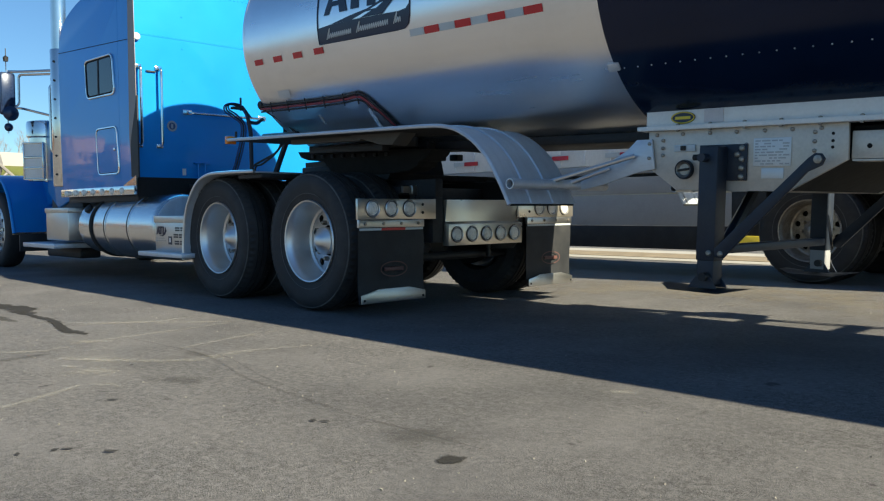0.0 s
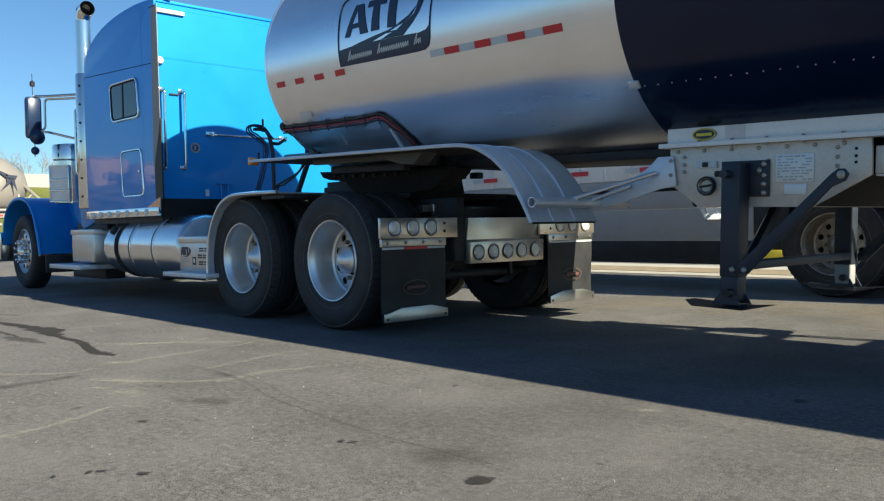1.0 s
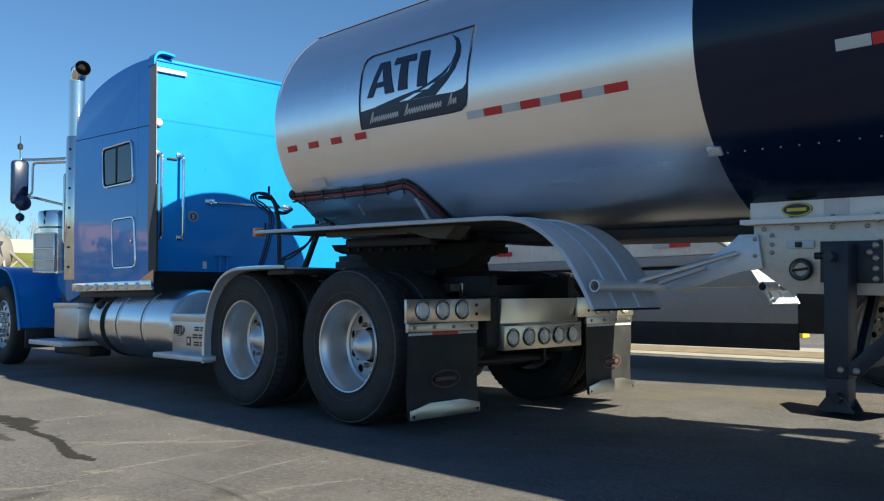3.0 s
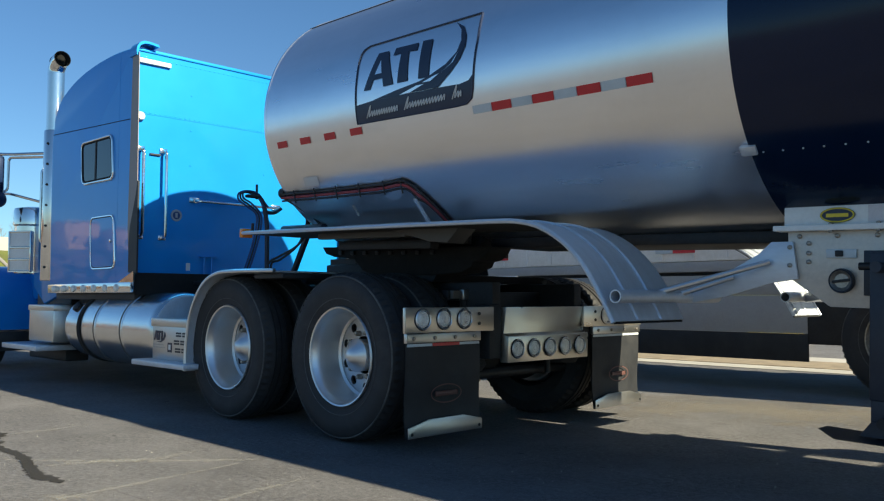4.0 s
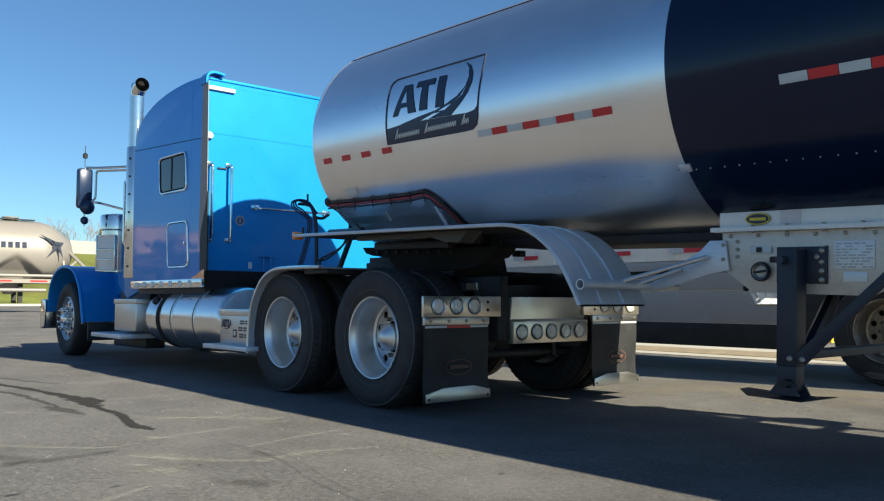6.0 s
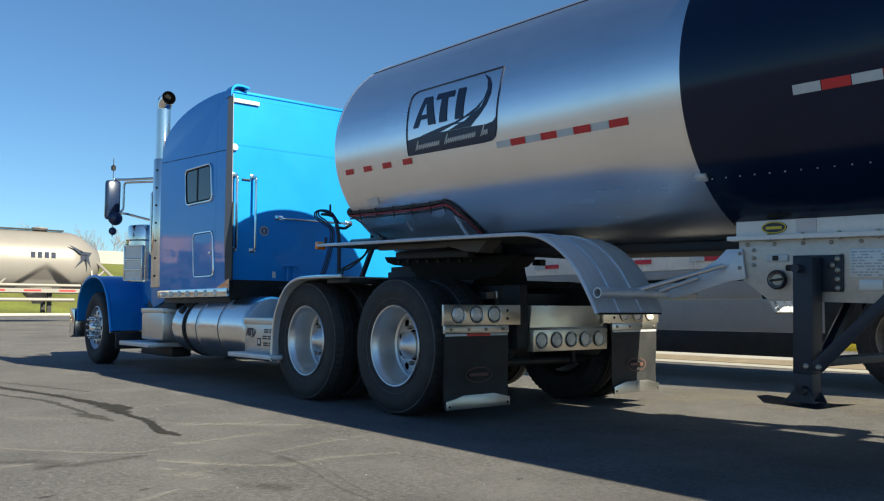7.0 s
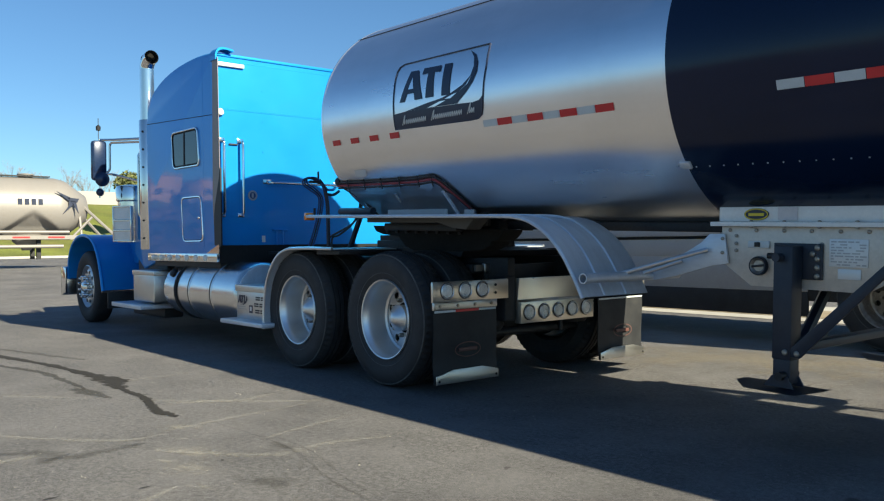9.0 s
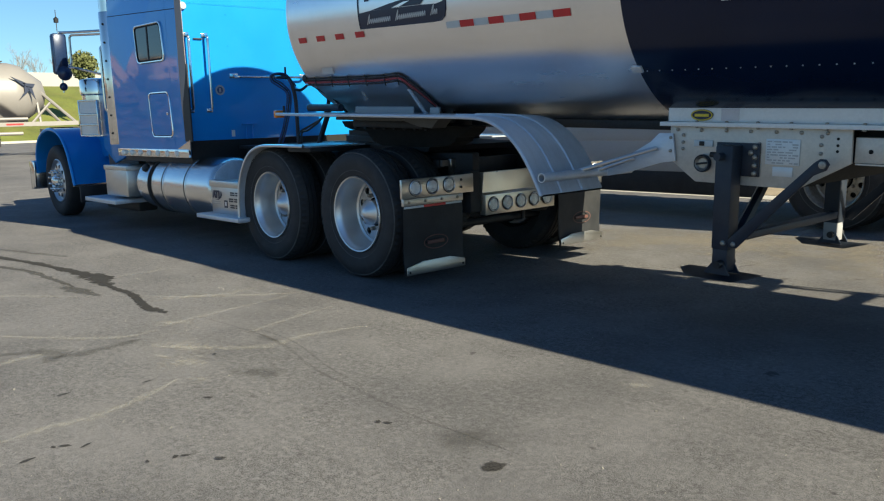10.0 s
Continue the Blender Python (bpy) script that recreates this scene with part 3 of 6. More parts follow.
# lamp bars and mud flaps
def round_lamp(parent, x, y, z, r):
    m = facing((1, 0, 0), (x, y, z))
    ring = part("lamp_grommet", lathe([(r * 1.00, 0.0), (r * 1.015, 0.004), (r * 0.985, 0.006), (r * 0.975, 0.004)], 28, m), DARK, parent)
    part("lamp_bezel", lathe([(r * 0.80, 0.002), (r * 0.81, 0.009), (r * 0.88, 0.014), (r * 0.96, 0.010), (r * 0.985, 0.003)], 28, m), WHEELMET, ring, "bright lamp ring")
    part("lamp_gap", lathe([(r * 0.755, 0.0055), (r * 0.81, 0.0055)], 28, m), SOOT_SHADE, ring)
    part("lamp_lens", lathe([(0, 0.013), (r * 0.22, 0.0125), (r * 0.27, 0.009), (r * 0.33, 0.012), (r * 0.48, 0.0105), (r * 0.53, 0.007), (r * 0.60, 0.010), (r * 0.765, 0.005)], 28, m), LENS, ring)


for s in (-1, 1):
    c = -0.06
    y0, y1 = sorted((c + s * 1.205, c + s * 0.47))
    bar = part("lamp_bar", box(0.662, 0.685, y0, y1, 0.68, 0.825, 0.005), LAMPBAR, truck, "polished steel rear lamp bar")
    for y in (1.075, 0.905, 0.735):
        round_lamp(bar, 0.686, c + s * y, 0.757, 0.062)
    pieces("bar_bolt", [(0.011, 0), (0.010, 0.006), (0.0, 0.008)], [facing((1, 0, 0), (0.685, c + s * 0.605, z)) for z in (0.727, 0.785)], DARK, bar)
    part("bar_bracket", box(0.50, 0.661, *sorted((c + s * 0.60, c + s * 0.48)), 0.69, 0.815, 0.008), DARK, bar)
    b0, b1 = sorted((c + s * 1.19, c + s * 0.585))
    part("flap_hanger", box(0.655, 0.682, b0, b1, 0.625, 0.679, 0.004), TRIM, bar)
    pieces("bolt", [(0.012, 0), (0.011, 0.007), (0.0, 0.009)], [facing((1, 0, 0), (0.683, c + s * (1.14 - 0.165 * k), 0.652)) for k in range(4)], BOLT, bar)
    # the flap sags and curls a little
    bm = bmesh.new()
    n, rows = 10, 12
    for side, off in ((0, 0.0), (1, -0.009)):
        g = []
        for j in range(rows + 1):
            z = 0.64 - j * (0.64 - 0.105) / rows
            g.append([bm.verts.new((0.668 + off + 0.012 * math.sin(j * 0.5 + 1) * (j / rows) + 0.010 * math.sin(i * 0.9 + (2 if s > 0 else 0)) * (j / rows) , b0 + (b1 - b0) * i / n, z)) for i in range(n + 1)])
        for j in range(rows):
            for i in range(n):
                f = (g[j][i], g[j][i + 1], g[j + 1][i + 1], g[j + 1][i])
                bm.faces.new(f if side == 0 else f[::-1])
    flap = part("mud_flap", bm, FLAP, truck, "black rubber mud flap with steel bottom trim")
    dx = 0.012
    mid = (b0 + b1) / 2
    trim = [(b0 + 0.005, 0.105), (b1 - 0.005, 0.105), (b1 - 0.005, 0.165), (mid + 0.14, 0.200), (mid - 0.14, 0.200), (b0 + 0.005, 0.165)]
    part("flap_trim", prism(trim, "x", 0.672 + dx, 0.682 + dx, 0.003), TRIM, flap, "polished steel trim")
    pieces("trim_screw", [(0.010, 0), (0.008, 0.004), (0, 0.005)], [facing((1, 0, 0), (0.682 + dx, y, 0.128)) for y in (b0 + 0.03, b1 - 0.03)], DARK, flap)
    if s < 0:
        part("flap_stripe", box(0.671, 0.678, mid - 0.10, mid + 0.12, 0.605, 0.623), RED, flap)
    part("flap_stripe", box(0.671, 0.676, b0 + 0.01, b1 - 0.01, 0.606, 0.622), SILVER, flap)
    ov = [(mid + 0.125 * math.cos(k * math.tau / 32), 0.335 + 0.055 * math.sin(k * math.tau / 32)) for k in range(32)]
    iv = [(mid + 0.117 * math.cos(k * math.tau / 32), 0.335 + 0.048 * math.sin(k * math.tau / 32)) for k in range(32)]
    bm = bmesh.new()
    a, b = [bm.verts.new((0.690, *p)) for p in ov], [bm.verts.new((0.690, *p)) for p in iv]
    for k in range(32):
        bm.faces.new((a[k], a[(k + 1) % 32], b[(k + 1) % 32], b[k]))
    add_box(bm, 0.687, 0.691, mid - 0.088, mid + 0.088, 0.322, 0.350, 0.006)
    part("flap_emblem", bm, ORANGERED, flap, "faded red oval emblem")

panel = part("rear_panel", prism([(0.650, 0.655), (0.690, 0.640), (0.684, 0.475), (0.62, 0.475), (0.60, 0.82), (0.672, 0.822)], "y", -0.40, 0.45, 0.004), LAMPBAR, truck, "folded polished steel panel with five round lamps")
for k in range(5):
    round_lamp(panel, 0.691, -0.315 + 0.165 * k, 0.560, 0.062)
part("panel_bracket", box(0.50, 0.64, -0.52, -0.405, 0.50, 0.84, 0.01), DARK, truck)
part("panel_bracket", box(0.50, 0.64, 0.455, 0.52, 0.50, 0.84, 0.01), DARK, truck)
part("drain_pipe", cyl((0.45, 0.3, 0.36), (0.45, 0.3, 0.6), 0.02), DARK, truck)
part("rear_cross_tube", cyl((0.35, -0.9, 0.38), (0.35, 0.9, 0.38), 0.035), DARK, truck)

# half fender over the front drive tyre
half = smooth_line([(-1.815, 0.32), (-1.80, 0.55), (-1.735, 0.77), (-1.58, 0.965), (-1.38, 1.052), (-1.1, 1.066), (-0.62, 1.060)], 5)
for s in (-1, 1):
    y0, y1 = sorted((s * 1.255, s * 0.60))
    f = part("half_fender", arch(half, y0, y1, 0.012), SATIN, truck, "satin aluminium half fender")
    part("fender_lip", pipe([(p.x, s * 1.255, p.y) for p in half], 0.014, 8), WHEELMET, f)
part("fender_bracket", box(-0.95, -0.60, -1.2, -0.45, 1.01, 1.045, 0.006), DARK, truck)

# fuel tank, second tank, tool box, battery box, steps
for s in (-1, 1):
    out = facing((1, 0, 0), (0, s * 0.90, 0.595))
    tank = part("fuel_tank", lathe([(0.0, -4.00), (0.20, -3.995), (0.30, -3.98), (0.325, -3.95), (0.328, -3.92), (0.328, -2.52), (0.325, -2.485), (0.317, -2.462), (0.305, -2.447)], 64, out), TANKMET, truck, "polished aluminium fuel tank")
    part("tank_head", lathe([(0.306, -2.450), (0.297, -2.440), (0.22, -2.428), (0.0, -2.420)], 64, out), SATIN, tank, "brushed flat tank head")
    part("front_strap", lathe([(0.326, -3.99), (0.337, -3.985), (0.337, -3.915), (0.326, -3.91)], 64, out), SOOT_SHADE, tank, "black front strap")
    for x in (-3.606, -3.042):
        part("tank_strap", lathe([(0.328, x - 0.032), (0.333, x - 0.028), (0.333, x + 0.028), (0.328, x + 0.032)], 64, out), TANKMET, tank)
        part("strap_rubber", lathe([(0.332, x - 0.011), (0.3355, x - 0.008), (0.3355, x + 0.008), (0.332, x + 0.011)], 64, out), DULLALU, tank, "dark strap joint")
    # black disc added to make the shaded gap between the tanks dark
    part("tank_gap_disc", lathe([(0.0, -4.055), (0.27, -4.055), (0.27, -3.99), (0.0, -3.99)], 32, out), SOOT_SHADE, tank)
    t2 = part("small_tank", lathe([(0.0, -4.46), (0.27, -4.455), (0.305, -4.43), (0.305, -4.09), (0.29, -4.06), (0, -4.05)], 48, facing((1, 0, 0), (0, s * 0.87, 0.60))), TANKMET, truck)
    part("filler_cap", lathe([(0.05, 0), (0.05, 0.03), (0.035, 0.04), (0, 0.042)], 20, facing((0.1, s * 0.75, 0.55), (-4.25, s * 1.115, 0.78))), DARK, t2)
    y0, y1 = sorted((s * 1.21, s * 0.62))
    tb = part("tool_box", box(-2.46, -1.885, y0, y1, 0.375, 0.70, 0.015), TRIM, truck, "polished steel tool box with lettering")
    part("tool_box_lid", box(-2.475, -1.875, y0 - 0.006, y1 + 0.006, 0.645, 0.712, 0.008), TRIM, tb)
    st = part("step_plate", box(-2.58, -1.70, *sorted((s * 1.33, s * 0.85)), 0.335, 0.378, 0.008), SATIN, truck)
    bb = part("battery_box", box(-5.34, -4.64, *sorted((s * 1.215, s * 0.62)), 0.42, 0.80, 0.02), TRIM, truck, "polished battery box")
    part("battery_box_lid", box(-5.355, -4.625, *sorted((s * 1.222, s * 0.62)), 0.745, 0.805, 0.008), TRIM, bb)
    part("step_plate", box(-5.82, -4.78, *sorted((s * 1.33, s * 0.80)), 0.335, 0.39, 0.008), SATIN, truck)
    part("step_bracket", box(-6.1, -5.0, *sorted((s * 0.95, s * 0.70)), 0.20, 0.33, 0.02), DARK, truck)
# the mark and small print on the tool box as plain shapes
for q in ([(-2.425, 0.535), (-2.395, 0.612), (-2.370, 0.612), (-2.352, 0.535), (-2.372, 0.535), (-2.380, 0.555), (-2.397, 0.555), (-2.405, 0.535)], [(-2.362, 0.612), (-2.300, 0.612), (-2.304, 0.594), (-2.322, 0.594), (-2.328, 0.535), (-2.347, 0.535), (-2.340, 0.594), (-2.362, 0.594)],
          [(-2.292, 0.612), (-2.272, 0.612), (-2.280, 0.535), (-2.300, 0.535)], [(-2.38, 0.522), (-2.30, 0.530), (-2.255, 0.560), (-2.240, 0.605), (-2.225, 0.570), (-2.255, 0.535), (-2.30, 0.518)]):
    part("print_shape", prism(q, "y", -1.2135, -1.2105), NAVY, tb)
for r in range(2):
    part("print_bar", box(-2.44, -2.26 + 0.02 * r, -1.2128, -1.2105, 0.497 - 0.022 * r, 0.503 - 0.022 * r), GREYINK, tb)
for r, (x, c) in enumerate(((-2.05, 2), (-2.08, 2), (-2.06, 2))):
    for k in range(c):
        for h in range(2):
            part("print_bar", box(x + 0.105 * k, x + 0.085 + 0.105 * k, -1.2128, -1.2105, 0.592 - 0.062 * r - 0.021 * h, 0.606 - 0.062 * r - 0.021 * h), LEGPAINT, tb)
part("print_frame", box(-2.185, -2.115, -1.2128, -1.2105, 0.445, 0.520), NAVY, tb)
part("print_bar", box(-2.168, -2.132, -1.2140, -1.2125, 0.465, 0.505), LABEL, tb)

# sleeper
side_line = [(-4.93, 0.94), (-4.96, 1.6), (-4.97, 2.56)] + [tuple(p) for p in smooth_line([(-4.965, 2.66), (-4.935, 2.775), (-4.845, 2.895), (-4.687, 2.99), (-4.376, 3.085), (-3.98, 3.142), (-3.516, 3.16), (-3.13, 3.14), (-3.03, 3.125)], 4)] + [(-3.03, 0.94)]
bm = prism(side_line, "y", -1.15, 1.15)
bmesh.ops.recalc_face_normals(bm, faces=bm.faces)
edge = [e for e in bm.edges if e.calc_face_angle(0) > radians(60) and all(v.co.z > 2.6 and v.co.x < -3.05 for v in e.verts)]
bmesh.ops.bevel(bm, geom=edge, offset=0.035, segments=3, affect="EDGES", profile=0.5)
sleeper = part("sleeper", bm, BLUE, truck, "blue painted sleeper box, sunlit at its back", smooth=20)
part("roof_lip", prism([(-1.155, 3.092), (-1.155, 3.118), (-1.0, 3.122), (1.0, 3.122), (1.155, 3.118), (1.155, 3.092)], "x", -3.06, -3.018, 0.004), BLUE, sleeper)
for s in (-1, 1):
    cap = smooth_line([(s * 1.172, 3.035), (s * 1.170, 3.10), (s * 1.135, 3.155), (s * 1.07, 3.172), (s * 0.97, 3.160)], 4)
    part("roof_corner_cap", prism([tuple(p) for p in cap] + [(p.x - s * (0.010 if i > 5 else 0.022), p.y - (0.022 if i > 5 else 0.004)) for i, p in reversed(list(enumerate(cap)))], "x", -3.10, -2.955), BLUE, sleeper, "curled roof corner cap")
for s in (-1, 1):
    y0, y1 = sorted((s * 1.153, s * 1.158))
    part("side_extender", prism([(-3.045, 1.10), (-2.905, 1.10), (-2.912, 1.60), (-2.935, 3.055), (-3.062, 3.085), (-3.092, 1.50)], "y", y0, y1), STRIP, sleeper, "taupe side extender strip")
    part("extender_rubber", prism([tuple(p) for p in smooth_line([(-2.905, 1.90), (-2.935, 1.78), (-2.985, 1.64), (-3.035, 1.50), (-3.055, 1.36), (-3.052, 1.10)], 4)] + [(-2.890, 1.09), (-2.890, 1.90)], "y", y0 - 0.005, y1 + 0.005), FLAP, sleeper, "black rubber edge")
    sk = part("sleeper_skirt", box(-4.94, -2.985, *sorted((s * 1.14, s * 1.172)), 0.925, 1.015, 0.004), CHROME, truck, "chrome skirt with round marker lights")
    for k in range(7):
        part("marker_light", lathe([(0.035, 0), (0.033, 0.012), (0.020, 0.022), (0, 0.025)], 18, facing((0, s, 0), (-4.76 + 0.25 * k, s * 1.172, 0.966))), LENS, sk)
    part("skirt_gusset", prism([(-3.26, 1.012), (-2.935, 1.012), (-2.935, 1.112)], "y", *sorted((s * 1.153, s * 1.168))), CHROME, truck)
    # side window with chrome frame and a middle bar
    w = rounded([(-4.155, 2.2), (-4.175, 2.395), (-3.465, 2.385), (-3.42, 1.975), (-4.135, 1.985), (-4.155, 2.2)], 0.07, 4)
    win = part("side_window", prism([tuple(p) for p in w[:-1]], "y", *sorted((s * 1.15, s * 1.158))), GLASSY, truck, "dark tinted sliding window")
    part("window_frame", pipe([(p.x, s * 1.155, p.y) for p in w[:-1]], 0.014, 8, closed=True), CHROME, win)
    part("window_bar", box(-3.835, -3.81, *sorted((s * 1.15, s * 1.164)), 1.985, 2.385), DARK, win)
    part("window_seal", pipe([(-3.8 + (p.x + 3.8) * 0.955, s * 1.157, 2.187 + (p.y - 2.187) * 0.92) for p in w[:-1]], 0.011, 6, closed=True), SOOT_SHADE, win, "black rubber seal")
    d = rounded([(-3.905, 1.4), (-3.925, 1.64), (-3.40, 1.635), (-3.355, 1.15), (-3.885, 1.15), (-3.905, 1.4)], 0.07, 4)
    hatch = part("side_hatch", prism([tuple(p) for p in d[:-1]], "y", *sorted((s * 1.15, s * 1.157))), BLUE, truck)
    part("hatch_seal", pipe([(p.x, s * 1.152, p.y) for p in d[:-1]], 0.011, 6, closed=True), CHROME, hatch, "thin bright hatch frame")
    part("hatch_gap", pipe([(-3.64 + (p.x + 3.64) * 0.955, s * 1.153, 1.395 + (p.y - 1.395) * 0.955) for p in d[:-1]], 0.006, 6, closed=True), SOOT_SHADE, hatch)
    part("hatch_latch", lathe([(0.018, 0), (0.016, 0.012), (0, 0.014)], 14, facing((0, s, 0), (-3.44, s * 1.157, 1.40))), CHROME, hatch)
    part("panel_seam", prism([(-4.955, 2.588), (-3.10, 2.475), (-3.10, 2.482), (-4.955, 2.595)], "y", *sorted((s * 1.149, s * 1.1515))), SOOT_SHADE, sleeper)
    part("panel_seam", box(-3.335, -3.331, *sorted((s * 1.149, s * 1.151)), 1.02, 3.10), BLUE, sleeper)
# back wall fittings
RX = -3.03
part("panel_seam", box(RX, RX + 0.003, -1.14, 1.14, 2.53, 2.535), BLUE, sleeper)
bm = bmesh.new()
dome = [(0.008, 0.0), (0.006, 0.004), (0.0, 0.0055)]
for k in range(46):
    add_lathe(bm, dome, 7, facing((1, 0, 0), (RX, -1.1 + 2.2 * k / 45, 2.545)))
    add_lathe(bm, dome, 7, facing((1, 0, 0), (RX, -1.1 + 2.2 * k / 45, 3.045)))
for y in (-0.60, 0.20):
    for k in range(5):
        add_lathe(bm, dome, 7, facing((1, 0, 0), (RX, y, 1.45 + 0.33 * k)))
part("rivet", bm, BLUE, sleeper, kind="stuff")
part("clearance_lamp", box(RX, RX + 0.03, -1.12, -0.82, 2.985, 3.028, 0.006), SILVER, sleeper, "white clearance lamp bar")
part("work_lamp", lathe([(0.0, 0), (0.036, 0.0), (0.04, 0.025), (0.032, 0.04), (0, 0.045)], 20, facing((1, 0, 0), (RX, -1.098, 2.50))), SILVER, sleeper)
for y in (-1.085, -0.87):
    h = part("grab_handle", pipe([(RX, y, 2.21), (RX + 0.07, y, 2.20), (RX + 0.07, y, 1.43), (RX, y, 1.42)], 0.014, 10, bend=0.03), CHROME, truck, "chrome grab handle")
    for z in (2.21, 1.42):
        part("handle_foot", box(RX, RX + 0.012, y - 0.035, y + 0.035, z - 0.022, z + 0.022, 0.003), CHROME, h)
part("handle_hook", box(RX, RX + 0.02, -1.0, -0.90, 2.165, 2.178), DARK, sleeper)
rail = part("hose_rail", pipe([(RX, -0.56, 1.79), (RX + 0.08, -0.54, 1.775), (RX + 0.08, 0.32, 1.775), (RX, 0.34, 1.79)], 0.013, 10, bend=0.04), CHROME, truck, "chrome hose rail")
for y in (-0.56, 0.34):
    part("rail_foot", box(RX, RX + 0.014, y - 0.05, y + 0.05, 1.765, 1.815, 0.004), CHROME, rail)
emb = part("round_emblem", lathe([(0.0, 0.004), (0.050, 0.004), (0.055, 0.002), (0.055, 0.0)], 28, facing((1, 0, 0), (RX, -0.73, 1.635))), HOSE_BLUE, sleeper)
part("emblem_ring", lathe([(0.036, 0.004), (0.037, 0.007), (0.052, 0.007), (0.055, 0.003)], 28, facing((1, 0, 0), (RX, -0.73, 1.635))), SKIRT, emb)
part("emblem_bar", box(RX, RX + 0.006, -0.742, -0.718, 1.612, 1.658, 0.002), SKIRT, emb)
part("warning_label", box(RX, RX + 0.003, -0.625, -0.585, 1.13, 1.20), LABEL, sleeper)
for y in (-0.45, -0.37):
    part("cable_clip", box(RX, RX + 0.03, y - 0.05, y + 0.05, 1.255, 1.27, 0.004), BLUE, sleeper)
    part("cable_drop", cyl((RX + 0.02, y, 1.0), (RX + 0.02, y, 1.26), 0.008), BLUE, sleeper)
part("sleeper_floor", box(-4.9, -3.05, -1.10, 1.10, 0.86, 0.938, 0.01), DARK, truck)
# black strip added over the wall's foot in place of a dark gap
part("recess_strip", box(-3.028, -3.0, -1.12, 1.12, 0.90, 1.10, 0.006), SOOT_SHADE, truck, "black strip standing in for the dark gap below the back wall")

# cab, hood, fenders
cab_line = [(-5.95, 1.0), (-5.95, 1.72), (-5.55, 2.45), (-4.98, 2.55), (-4.98, 0.95), (-5.6, 0.80)]
cab = part("cab", prism(cab_line, "y", -0.98, 0.98, 0.03), BLUE, truck, "blue cab ahead of the sleeper")
for s in (-1, 1):
    part("door_window", prism([(-5.80, 1.78), (-5.50, 2.35), (-5.10, 2.40), (-5.08, 1.78)], "y", *sorted((s * 0.98, s * 0.99))), GLASSY, cab)
part("windshield", prism([(-5.975, 1.76), (-5.955, 1.74), (-5.585, 2.40), (-5.605, 2.41)], "y", -0.86, 0.86), GLASSY, cab)
hood = prism([(-8.25, 0.75), (-8.28, 1.60), (-7.2, 1.72), (-5.94, 1.80), (-5.94, 0.9)], "y", -0.60, 0.60, 0.06)
for v in hood.verts:
    k = (v.co.x + 8.25) / 2.3
    v.co.y *= 0.82 + 0.5 * k
part("hood", hood, BLUE, truck, "long blue hood")
part("grille", prism([(-8.33, 0.75), (-8.36, 1.58), (-8.26, 1.60), (-8.24, 0.75)], "y", -0.42, 0.42, 0.02), CHROME, truck, "chrome grille surround")
fl = smooth_line([(-8.30, 0.62), (-8.27, 0.92), (-8.10, 1.14), (-7.80, 1.26), (-7.45, 1.275), (-7.15, 1.20), (-6.93, 1.02), (-6.80, 0.78), (-6.70, 0.49)], 5)
for s in (-1, 1):
    y0, y1 = sorted((s * 1.17, s * 0.50))
    f = part("front_fender", arch(fl, y0, y1, 0.03), BLUE, truck, "blue front fender")
    part("fender_lip", pipe([(p.x, s * 1.155, p.y - 0.012) for p in fl], 0.024, 8), BLUE, f)
    part("fender_trim", box(-6.73, -6.69, y0, y1, 0.465, 0.492), CHROME, f)
    part("fender_skirt", prism([(-6.72, 0.52), (-6.92, 1.06), (-7.1, 1.22), (-5.9, 1.22), (-5.9, 0.90), (-6.3, 0.72)], "y", *sorted((s * 0.52, s * 0.58))), BLUE, truck)
    part("splash_flap", box(-6.70, -6.66, *sorted((s * 1.1, s * 0.65)), 0.24, 0.47, 0.006), FLAP, f)
    part("headlight", lathe([(0.0, -0.05), (0.07, -0.02), (0.08, 0.08), (0, 0.10)], 20, facing((-1, 0, 0), (-8.27, s * 0.86, 1.14))), CHROME, truck)
part("bumper", prism([(-1.21, 0.36), (-1.21, 0.80), (1.21, 0.80), (1.21, 0.36)], "x", -8.55, -8.45, 0.02), CHROME, truck, "deep chrome bumper")
